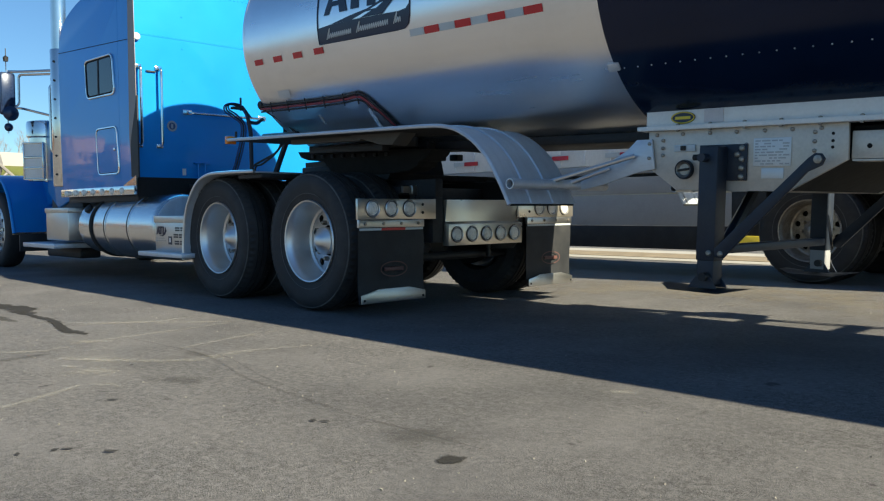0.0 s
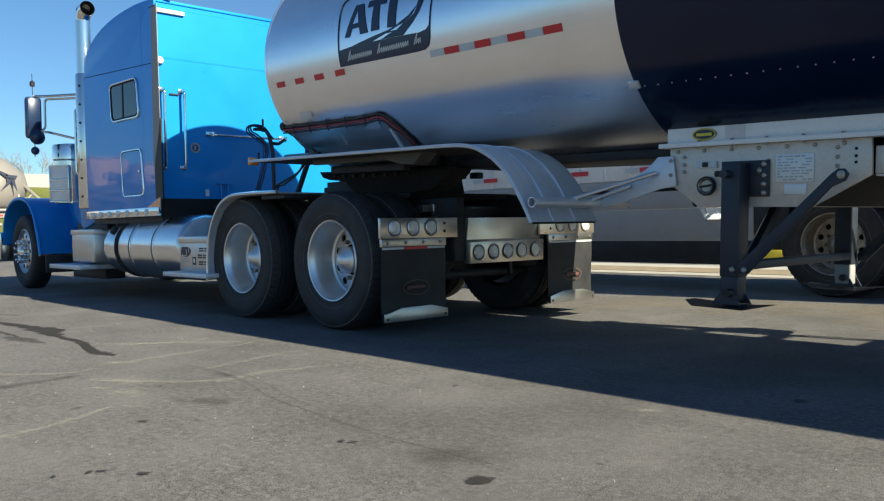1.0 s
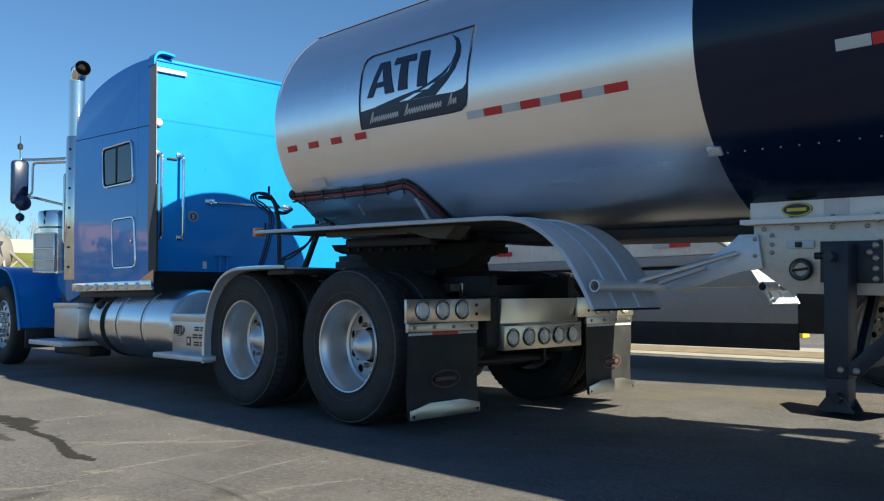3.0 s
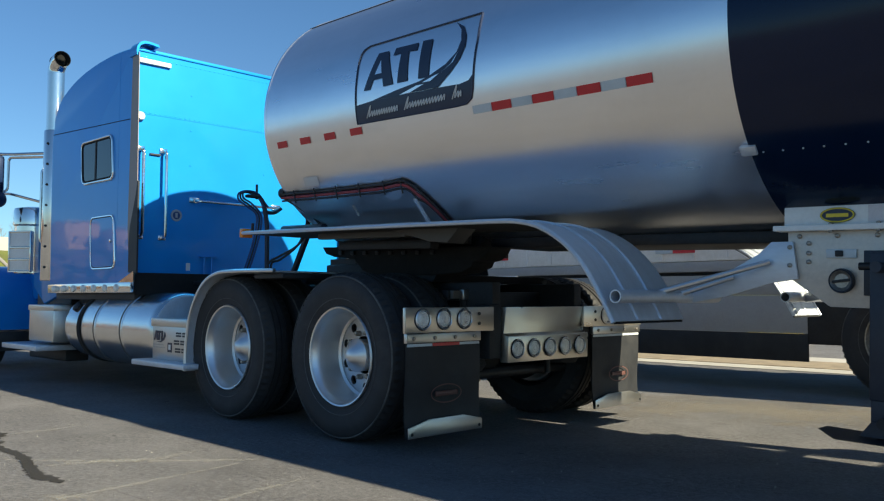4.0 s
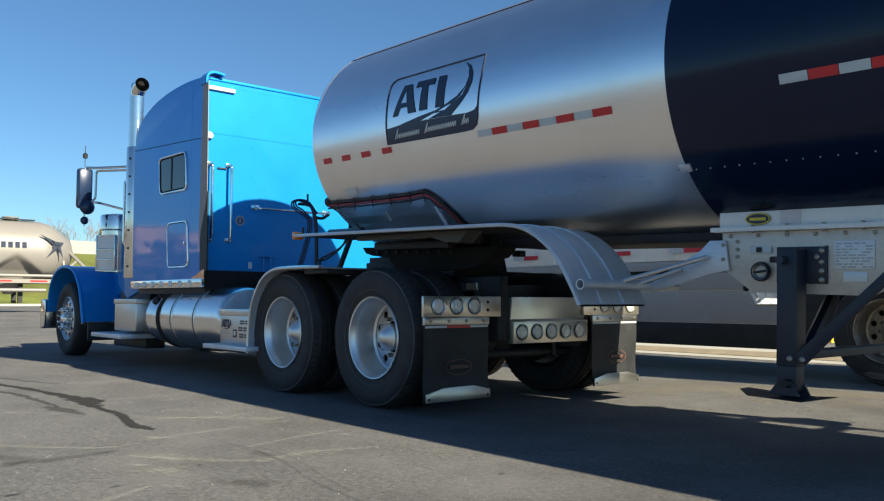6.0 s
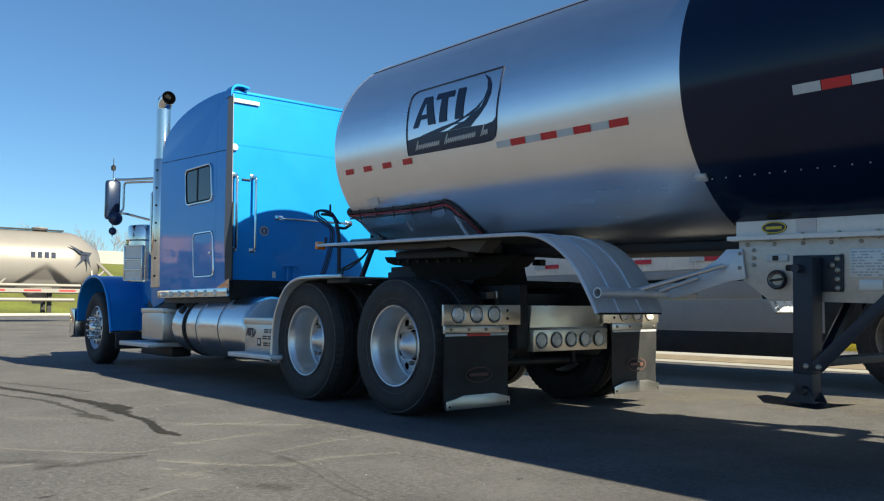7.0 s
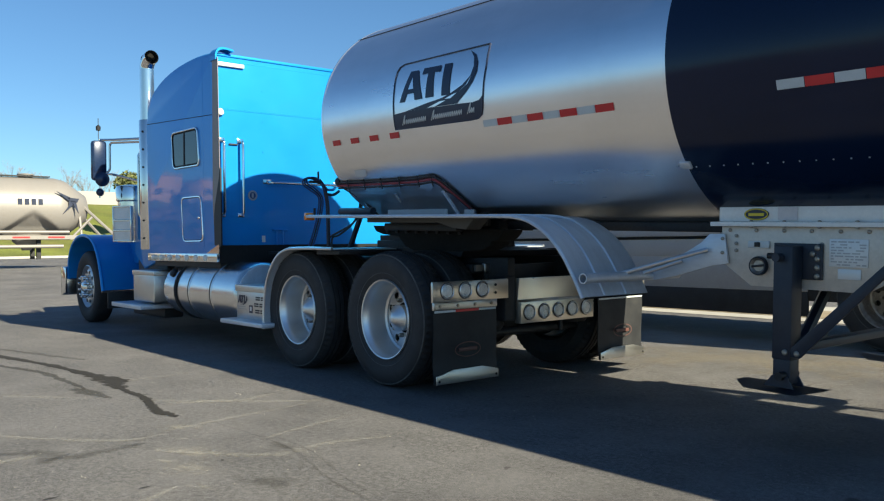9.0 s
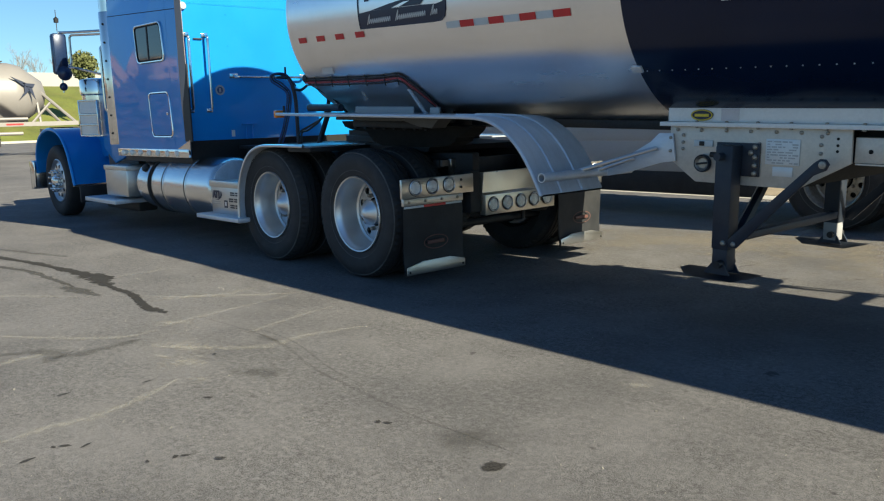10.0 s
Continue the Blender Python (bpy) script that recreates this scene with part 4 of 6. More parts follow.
for s in (-1, 1):
    part("bumper_end", prism([(-8.50, 0.36), (-8.50, 0.80), (-8.28, 0.78), (-8.30, 0.40)], "y", *sorted((s * 1.19, s * 1.215)), 0.004), CHROME, truck)
    # air cleaner
    ac = part("air_cleaner", lathe([(0.0, 1.165), (0.19, 1.165), (0.195, 1.19), (0.195, 1.70), (0.215, 1.72), (0.218, 1.88), (0.205, 1.91), (0.10, 1.93), (0, 1.935)], 40, Matrix.Translation((-6.12, s * 0.93, 0))), CHROME, truck, "chrome air cleaner canister")
    side = Matrix.Translation((-6.12, s * 0.93, 0)) @ Matrix.Rotation(radians(-s * 32), 4, "Z")
    lp = part("air_cleaner_light", box(-0.15, 0.15, *sorted((s * 0.165, s * 0.215)), 1.17, 1.64, 0.02, side), WHITE, ac, "pale light panel")
    for z in (1.176, 1.315, 1.45, 1.632):
        part("panel_bar", box(-0.145, 0.145, *sorted((s * 0.213, s * 0.228)), z - 0.009, z + 0.009, 0.003, side), CHROME, lp, "chrome cross bar")
    for x in (-0.142, 0.142):
        part("panel_bar", box(x - 0.009, x + 0.009, *sorted((s * 0.213, s * 0.226)), 1.172, 1.636, 0.003, side), CHROME, lp)
    part("panel_joint", box(-0.12, 0.12, *sorted((s * 0.2135, s * 0.2165)), 1.462, 1.466, 0, side), GREYINK, lp)
    for z in (1.17, 1.36, 1.62):
        part("canister_band", lathe([(0.196, z - 0.012), (0.201, z - 0.01), (0.201, z + 0.01), (0.196, z + 0.012)], 40, Matrix.Translation((-6.12, s * 0.93, 0))), CHROME, ac)
    # mirror with arms
    mx, my = -6.10, s * 1.375
    mir = part("mirror", box(mx - 0.055, mx + 0.055, my - 0.096, my + 0.096, 1.97, 2.495, 0.04), DEEPBLUE, truck, "tall dark blue mirror housing")
    # mirror faces are navy as well: their dark reflection is painted on
    part("mirror_glass", box(mx + 0.052, mx + 0.060, my - 0.075, my + 0.075, 2.08, 2.455, 0.002), DEEPBLUE, mir)
    part("convex_mirror", lathe([(0.0, 0.045), (0.05, 0.036), (0.088, 0.01), (0.094, 0.0), (0.07, -0.05), (0, -0.07)], 28, facing((1, 0, 0), (mx + 0.07, my - s * 0.02, 1.985))), DEEPBLUE, mir, "round convex mirror")
    part("convex_mirror", lathe([(0.0, 0.04), (0.034, 0.03), (0.052, 0.0), (0.034, -0.03), (0, -0.05)], 24, facing((1, 0, 0), (mx + 0.04, my, 1.815))), DEEPBLUE, mir, "small round mirror")
    part("mirror_stem", cyl((mx + 0.02, my, 1.74), (mx + 0.02, my, 2.52), 0.010), CHROME, mir)
    part("mirror_arm", pipe([(mx, my, 2.505), (mx + 0.10, s * 1.24, 2.505), (mx + 0.52, s * 0.98, 2.50)], 0.017, 8, bend=0.05), CHROME, mir)
    part("mirror_loop", pipe([(mx + 0.47, s * 0.99, 2.46), (mx + 0.06, s * 1.25, 2.47), (mx + 0.05, s * 1.25, 2.09), (mx + 0.02, my, 2.05), (mx + 0.06, s * 1.23, 2.06), (mx + 0.52, s * 0.98, 1.93)], 0.015, 8, bend=0.05), CHROME, mir)
    part("antenna", add_lathe(cyl((mx, my, 2.49), (mx, my, 2.79), 0.005, seg=6), [(0, 2.625), (0.028, 2.63), (0.032, 2.68), (0, 2.71)], 10, Matrix.Translation((mx, my, 0))), DARK, mir)
    # exhaust
    ex = (-5.16, s * 1.07)
    st = part("exhaust_pipe", pipe([(ex[0], ex[1], 2.3), (ex[0], ex[1], 3.36), (ex[0] + 0.10, ex[1], 3.43), (ex[0] + 0.17, ex[1], 3.435)], 0.087, 24, bend=0.06, open_end=True), CHROME, truck, "chrome curved exhaust stack")
    tip = Vector((ex[0] + 0.17, ex[1], 3.435))
    way = Vector((1.0, 0, 0.07)).normalized()
    part("stack_mouth", lathe([(0.0, -0.16), (0.078, -0.16), (0.082, 0.0), (0.086, 0.004)], 24, facing(way, tip)), SOOT_SHADE, st, "sooty black mouth")
    part("heat_shield", lathe([(0.105, 1.06), (0.11, 1.07), (0.11, 2.66), (0.105, 2.67), (0.0, 2.67)], 28, Matrix.Translation((ex[0] + 0.02, ex[1], 0))), CHROME, st, "stainless heat shield")
    pieces("shield_bolt", [(0.014, 0), (0.012, 0.01), (0, 0.012)], [facing((0.55, s * 0.83, 0), (ex[0] + 0.02 + 0.06, ex[1] + s * 0.092, 1.2 + 0.22 * k)) for k in range(7)], DARK, st)
    part("exhaust_stay", pipe([(-5.375, ex[1], 2.36), (-5.38, ex[1], 3.02), (-5.30, ex[1], 3.06)], 0.013, 8, bend=0.03), DARK, st)
    part("cab_grab_bar", pipe([(-5.33, s * 0.98, 2.30), (-5.36, s * 1.12, 2.28), (-5.36, s * 1.12, 1.48), (-5.30, s * 0.98, 1.44)], 0.016, 10, bend=0.05), CHROME, truck)
part("cab_steps", box(-5.9, -4.9, -0.95, 0.95, 0.55, 0.95, 0.03), DARK, truck)
part("engine_block", box(-8.0, -5.9, -0.42, 0.42, 0.55, 1.0, 0.04), DARK, truck)

# hoses and post between tractor and trailer
post = part("hose_post", pipe([(-1.74, -0.585, 1.02), (-1.74, -0.590, 1.50), (-1.745, -0.625, 1.66), (-1.75, -0.68, 1.72)], 0.019, 10, bend=0.10), LEGPAINT, truck, "dark bent hose post")
part("hose_post_cap", cyl((-1.75, -0.685, 1.68), (-1.75, -0.685, 1.80), 0.010, seg=8), DARK, post)
part("hose_clamp", box(-1.775, -1.725, -0.78, -0.66, 1.688, 1.712, 0.006), DARK, post)
for k, m in enumerate((HOSE_BLUE, HOSE, HOSE_BLUE)):
    o = 0.022 * k
    part("air_hose", pipe(smooth_line([(-1.80, -0.78 + o, 1.06), (-1.79, -0.73 + o, 1.20), (-1.76, -0.69 + o, 1.40), (-1.75, -0.685 + o, 1.55), (-1.77, -0.76 + o, 1.615 + 0.6 * o), (-1.78, -0.83 + o, 1.665 + 0.4 * o), (-1.77, -0.84 + o, 1.715 + o * 0.3), (-1.75, -0.78 + o, 1.74 - o * 0.4), (-1.74, -0.69 + o, 1.725 - o), (-1.73, -0.63 + o, 1.62)], 6), 0.008, 8), m, truck)
part("hose_bracket", pipe([(-1.75, -0.60, 1.585), (-1.74, -0.52, 1.575), (-1.73, -0.46, 1.62)], 0.014, 8, bend=0.03), LEGPAINT, post)
part("post_brace", pipe([(-1.60, -0.44, 1.04), (-1.52, -0.40, 1.26), (-1.46, -0.38, 1.40)], 0.026, 8), LEGPAINT, post)
for k in range(2):
    part("trailer_hose", pipe(smooth_line([(-1.62, -0.66 + 0.03 * k, 1.05), (-1.66, -0.62 + 0.03 * k, 1.16), (-1.58, -0.56, 1.22 - 0.03 * k), (-1.40, -0.52, 1.30), (-1.20 - 0.03 * k, -0.56, 1.45), (-1.12, -0.66, 1.58)], 6), 0.010, 8), HOSE, truck)


# ---- tank trailer ----
trailer = thing("tank_trailer", (3.0, 0, 0), "polished aluminium and black asphalt tank trailer coupled to the tractor", "tank trailer")
trailer.matrix_basis = Matrix.Translation((3.0, 0, 0)) @ Matrix.Rotation(radians(-0.79), 4, "Z") @ Matrix.Rotation(radians(1.79), 4, "Y")
# the shell is an ellipse in section; the trailer rides nose-up
TY, TZ, TA, TB = -0.122, 2.068, 1.015, 0.92
XF, XJ, XE = -1.09, 2.46, 12.6


def on_tank(x, dz, off=0.0):
    """The place on the near side of the shell, dz metres above its middle height."""
    a = math.asin(max(-1.0, min(1.0, dz / TB)))
    return Vector((x, TY - (TA + off) * math.cos(a), TZ + (TB + off) * math.sin(a)))


def off_tank(dz):
    a = math.asin(dz / TB)
    return Vector((0, -math.cos(a) / TA, math.sin(a) / TB)).normalized()


def wrapped(outline, off=0.003, steps=6):
    """A flat outline of (x, dz) pairs laid on the shell."""
    bm = bmesh.new()
    bm.faces.new([bm.verts.new((x, 0, v)) for x, v in outline])
    zs = [v for _, v in outline]
    for i in range(1, steps):
        z = min(zs) + (max(zs) - min(zs)) * i / steps
        bmesh.ops.bisect_plane(bm, geom=bm.verts[:] + bm.edges[:] + bm.faces[:], plane_co=(0, 0, z), plane_no=(0, 0, 1))
    bmesh.ops.triangulate(bm, faces=bm.faces)
    for v in bm.verts:
        v.co = on_tank(v.co.x, v.co.z, off)
    return bm


ax = Matrix.Translation((0, TY, TZ)) @ Matrix.Diagonal((1, TA, TB, 1)) @ facing((1, 0, 0))
shell = part("tank_shell", lathe([(0.0, XF - 0.20), (0.45, XF - 0.18), (0.80, XF - 0.12), (0.94, XF - 0.06), (0.985, XF - 0.02), (1.0, XF), (1.0, XF + 0.02), (1.0, -0.2), (1.0, 0.8), (1.0, 1.8), (1.0, XJ + 0.2)], 160, ax), BRUSHED, trailer, "brushed aluminium tank shell")
jacket = part("tank_jacket", lathe([(1.0, XJ), (1.014, XJ + 0.002), (1.017, XJ + 0.02), (1.017, XE), (0.9, XE + 0.2), (0, XE + 0.3)], 160, ax), BLACK, trailer, "gloss black rear jacket")
for x in (XF + 0.02,):
    part("shell_seam", lathe([(1.0, x - 0.006), (1.003, x - 0.004), (1.003, x + 0.004), (1.0, x + 0.006)], 160, ax), BRUSHED, trailer)
# added strip: darkens the tank's shaded bottom and covers bright reflections
part("tank_bottom_strip", box(0.5, XJ - 0.01, TY - 0.30, TY + 0.30, 1.122, 1.185, 0.01), DARK, trailer, "dark strip added for the shaded underside of the tank")
part("top_seam", pipe([on_tank(XF, 0.72), on_tank(XJ, 0.72)], 0.006, 6), DARK, trailer)
bm = bmesh.new()
for k in range(90):
    add_lathe(bm, [(0.0045, 0), (0.004, 0.003), (0, 0.0035)], 7, facing(off_tank(-0.574), on_tank(XJ + 0.06 + 0.083 * k, -0.574, 0.0185)))
part("jacket_rivet", bm, SATIN, trailer, kind="stuff")
part("jacket_clip", prism([tuple(p.yz) for p in (on_tank(0, -0.545, 0.002), on_tank(0, -0.545, 0.030), on_tank(0, -0.58, 0.030), on_tank(0, -0.58, 0.002))], "x", 2.425, 2.495, 0.004), SATIN, trailer)


def tape(x, w, material, off=0.003):
    return part("reflective_tape", wrapped([(x, -0.252), (x + w, -0.252), (x + w, -0.208), (x, -0.208)], off, 2), material, trailer)


for k in range(7):
    if k % 2 == 0:
        tape(-0.945 + 0.1395 * k, 0.120, RED)
for k in range(8):
    tape(0.977 + 0.1393 * k, 0.136, SILVER if k % 2 == 0 else RED)
for k in range(14):
    tape(3.080 + 0.1385 * k, 0.135, SILVER if k % 2 == 0 else RED, 0.022)
part("pale_label", wrapped([(-0.79, -0.514), (-0.62, -0.514), (-0.60, -0.460), (-0.77, -0.460)], 0.004, 3), LABEL, trailer)


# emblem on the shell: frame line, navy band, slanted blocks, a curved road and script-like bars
def emblem(outline, material, off=0.004, name="emblem_shape", label=""):
    return part(name, wrapped(outline, off, 8), material, trailer, label)


frame_pts = [Vector(p) for p in [(-0.018, -0.190), (-0.021, -0.07), (-0.021, 0.10), (-0.026, 0.20), (-0.020, 0.255), (0.0, 0.285), (0.05, 0.302), (0.50, 0.304), (1.012, 0.305), (1.020, 0.15), (1.004, -0.04), (0.995, -0.12), (0.978, -0.168), (0.938, -0.192), (0.861, -0.196), (0.45, -0.194)]]
fr = []
for p, q in zip(frame_pts, frame_pts[1:] + frame_pts[:1]):
    for i in range(5):
        fr.append(on_tank(*p.lerp(q, i / 5), 0.003))
part("emblem_frame", pipe(fr, 0.0050, 6, closed=True), NAVY, trailer, "thin navy emblem frame")
emblem([(-0.016, -0.188), (0.45, -0.192), (0.861, -0.194), (0.936, -0.190), (0.976, -0.167), (0.993, -0.12), (1.003, -0.04), (0.967, -0.070), (0.899, -0.080), (0.722, -0.074), (0.144, -0.067), (-0.018, -0.078)], NAVY, name="emblem_band", label="navy band")
emblem([(0.062, 0.004), (0.122, 0.004), (0.150, 0.060), (0.237, 0.059), (0.249, 0.005), (0.340, 0.005), (0.262, 0.226), (0.165, 0.229)], NAVY)
emblem([(0.164, 0.092), (0.228, 0.091), (0.205, 0.178)], BRUSHED, 0.006)
emblem([(0.314, 0.186), (0.325, 0.231), (0.529, 0.226), (0.527, 0.180), (0.456, 0.186), (0.470, 0.005), (0.378, 0.006), (0.386, 0.187)], NAVY)
emblem([(0.566, 0.229), (0.652, 0.224), (0.652, 0.000), (0.562, 0.001)], NAVY)
emblem([(0.822, 0.289), (0.891, 0.25), (0.928, 0.19), (0.931, 0.127), (0.897, 0.06), (0.833, -0.001), (0.728, -0.072), (0.525, -0.069), (0.372, -0.070), (0.144, -0.066), (0.374, -0.035), (0.569, -0.015), (0.672, 0.01), (0.791, 0.051), (0.868, 0.104), (0.893, 0.167), (0.876, 0.233)], NAVY, name="emblem_road")
for lane in ([(0.399, -0.068), (0.548, -0.036), (0.615, -0.036), (0.490, -0.068)], [(0.600, -0.026), (0.700, -0.001), (0.738, 0.004), (0.668, -0.028)], [(0.754, 0.008), (0.831, 0.045), (0.882, 0.103), (0.848, 0.050)]):
    emblem(lane, BRUSHED, 0.006, "lane_stripe")
# the line of script under it as even slanted waves
for u0, u1 in ((0.075, 0.385), (0.425, 0.79), (0.825, 0.915)):
    n = round((u1 - u0) / 0.026)
    line = [(u0 + 0.012, -0.166 + 0.016 * u0), (u0 + 0.055, -0.096 + 0.016 * u0), (u0 + 0.034, -0.162 + 0.016 * u0)]
    for k in range(1, n):
        c = u0 + 0.03 + (u1 - u0 - 0.03) * k / n
        line += [(c + 0.014, -0.130 + 0.016 * c), (c + 0.010, -0.162 + 0.016 * c)]
    part("script_stroke", pipe([on_tank(p.x, p.y, 0.0068) for p in smooth_line(line, 4)], 0.0036, 5), PALE, trailer)

# cradle under the tank front, hoses along its edge
hose_line = [on_tank(*p, 0.014) for p in ((-1.13, -0.548), (-0.555, -0.552), (-0.012, -0.550), (0.21, -0.540), (0.28, -0.562), (0.325, -0.601), (0.358, -0.654), (0.385, -0.723), (0.378, -0.789))]
for s in (-1, 1):
    bm = bmesh.new()
    a = [bm.verts.new(p + Vector((0, 0.012, 0))) for p in hose_line]
    b = [bm.verts.new((-0.90 + 1.27 * i / (len(hose_line) - 1), -0.60, 1.18)) for i in range(len(hose_line))]
    for i in range(len(a) - 1):
        bm.faces.new((a[i], a[i + 1], b[i + 1], b[i]))
    if s > 0:
        for v in bm.verts:
            v.co.y = -v.co.y - 0.244
    bmesh.ops.solidify(bm, geom=bm.faces[:], thickness=0.008)
    part("cradle_plate", bm, BRUSHED, trailer, "grey aluminium cradle plate")
    part("cradle_rib", pipe([(0.29, s * 0.885 - 0.01, 1.41), (0.29, s * 0.80 - 0.01, 1.315), (0.29, s * 0.71 - 0.01, 1.215)], 0.015, 6), SATIN, trailer)
    part("cradle_rib", pipe([(-0.35, s * 0.875 - 0.006, 1.40), (-0.35, s * 0.82 - 0.006, 1.335)], 0.009, 6), SKIRT, trailer)
    part("cradle_foot", box(-0.55, 0.24, *sorted((s * 0.81, s * 0.80)), 1.20, 1.274, 0.003), SKIRT, trailer, "pale grey cradle foot plate")
    part("foot_bracket", box(0.44, 0.55, *sorted((s * 0.81, s * 0.80)), 1.20, 1.268, 0.003), SKIRT, trailer)
for o, m, r in ((0.0, HOSE, 0.0085), (0.024, HOSE_RED, 0.0105), (0.046, HOSE, 0.0075)):
    part("air_line", pipe(smooth_line([p + Vector((-0.5 * o if p.x > 0.3 else 0, 0.35 * o, -o if p.x < 0.35 else -0.5 * o)) for p in hose_line], 5), r, 8), m, trailer)
for x in (-0.95, -0.70, -0.45, -0.2, 0.05, 0.22):
    p = on_tank(x, -0.543, 0.03)
    part("cable_tie", pipe([p + Vector((0, 0.006, 0.026)), p + Vector((0.005, 0.012, -0.02)), p + Vector((0.01, 0.024, -0.066))], 0.0048, 6), DARK, trailer)
part("cradle_edge", pipe([hose_line[0] + Vector((0.0, 0.03, -0.02)), (-0.98, -0.76, 1.36), (-0.84, -0.70, 1.22)], 0.012, 8), DARK, trailer)
part("air_coupling", lathe([(0, 0), (0.035, 0), (0.04, 0.05), (0.02, 0.08), (0, 0.08)], 14, facing((-1, 0, 0), on_tank(XF, -0.55, -0.01))), DARK, trailer)
part("upper_coupler", box(-0.86, -0.45, -0.62, 0.62, 1.092, 1.146, 0.01), DARK, trailer)
for s in (-1, 1):
    part("coupler_beam", box(-0.86, 0.45 if s < 0 else -0.5, *sorted((s * 0.46, s * 0.33)), 1.10, 1.20, 0.01), DARK, trailer)
    part("outrigger_beam", box(-0.56, 0.38 if s < 0 else -0.45, *sorted((s * 0.84, s * 0.76)), 1.10, 1.16, 0.01), DARK, trailer)
    part("cradle_web", box(-0.84, 0.45 if s < 0 else -0.5, *sorted((s * 0.58, s * 0.54)), 1.14, 1.30, 0.01), DARK, trailer)
for k in range(8):
    part("coupler_bolt", box(-0.82 + 0.14 * k, -0.78 + 0.14 * k, -0.64, -0.60, 1.075, 1.105, 0.006), DARK, trailer)
pan_line = [(-1.05, 1.136), (0.68, 1.120), (0.66, 1.085), (0.60, 1.040), (0.54, 1.030), (0.52, 0.995), (0.43, 0.960), (0.20, 0.940), (-0.44, 0.930), (-0.56, 0.965), (-0.66, 1.047), (-0.90, 1.062), (-1.0, 1.085)]
part("coupler_pan", prism(pan_line, "y", -0.62, -0.42, 0.008), SOOT_SHADE, trailer, "greasy black coupler pan")
part("coupler_pan", prism([(-1.05, 1.136), (-0.45, 1.12), (-0.40, 0.95), (-0.56, 0.965), (-0.66, 1.047), (-1.0, 1.085)], "y", -0.42, 0.55, 0.008), SOOT_SHADE, trailer)
part("front_tube", pipe([(-1.30, -0.80, 1.262), (-1.0, -0.80, 1.262), (-0.78, -0.80, 1.262)], 0.034, 12), LEGPAINT, trailer)

# trailer front fender, bent at its back end
fen = [(-1.15, 1.218), (0.2, 1.218), (1.0, 1.218)] + [tuple(p) for p in smooth_line([(1.25, 1.218), (1.42, 1.212), (1.56, 1.183), (1.70, 1.112), (1.82, 1.008), (1.92, 0.87), (1.995, 0.745)], 5)]
for s in (-1, 1):
    outer = 1.245 if s < 0 else 1.04
    y0, y1 = sorted((s * outer, s * 0.64))
    sheet = fen
    f = part("fender", arch(sheet, y0, y1, 0.007), SATIN, trailer, "ribbed satin aluminium fender")
    # black sheet added below the fender to darken its shaded underside
    part("underside_shade", arch([(x, z - 0.011) for x, z in sheet], y0 + 0.012, y1 - 0.012, 0.004), SOOT_SHADE, f, "black sheet standing in for the shade under the fender")
    part("fender_edge", pipe([(x, s * (outer - 0.002), z - 0.006) for x, z in sheet], 0.013, 8), SATIN, f)
    for y in (outer - 0.195, outer - 0.395 if s < 0 else 0.70):
        part("fender_rib", pipe([(x, s * y, z + 0.002) for x, z in fen[2:]], 0.009, 6), SATIN, f)
    if s < 0:
        part("fender_stay", box(-0.55, 0.35, *sorted((s * 1.02, s * 0.97)), 1.165, 1.208, 0.005), DULLALU, f)
    if s < 0:
        part("fender_arm", prism([(0.25, 1.208), (0.85, 1.208), (0.75, 1.12), (0.60, 1.13)], "y", *sorted((s * 1.06, s * 0.92)), 0.006), DULLALU, f)
    part("amber_marker", box(-1.19, -1.145, *sorted((s * (outer + 0.005), s * (outer - 0.08))), 1.180, 1.245, 0.006), AMBER, f, "amber side marker lamp")
    part("marker_stem", box(-1.13, -1.115, *sorted((s * (outer - 0.055), s * (outer - 0.07))), 1.22, 1.285), DARK, f)
    part("fender_tube", lathe([(0.024, 0), (0.030, 0.0), (0.030, 0.64 if s > 0 else 0.90), (0.024, 0.64 if s > 0 else 0.90), (0.024, 0)], 20, facing((0, -s, 0), (2.03, s * (outer + 0.04), 0.856))), SATIN, trailer, "open-ended aluminium support tube")
    arm = part("support_plate", prism([(2.03, 0.862), (2.38, 1.06), (2.44, 1.115), (2.535, 1.115), (2.56, 0.95), (2.45, 0.932), (2.22, 0.862), (2.06, 0.828)], "y", *sorted((s * 0.668, s * 0.653)), 0.002), SATIN, trailer, "flat aluminium support plate")
    part("support_rod", pipe([(2.02, s * 0.92, 0.875), (2.44, s * 0.685, 1.025)], 0.013, 8), WHEELMET, arm)
    part("support_rod", pipe([(2.03, s * 0.76, 0.865), (2.27, s * 0.685, 0.955)], 0.012, 8), WHEELMET, arm)

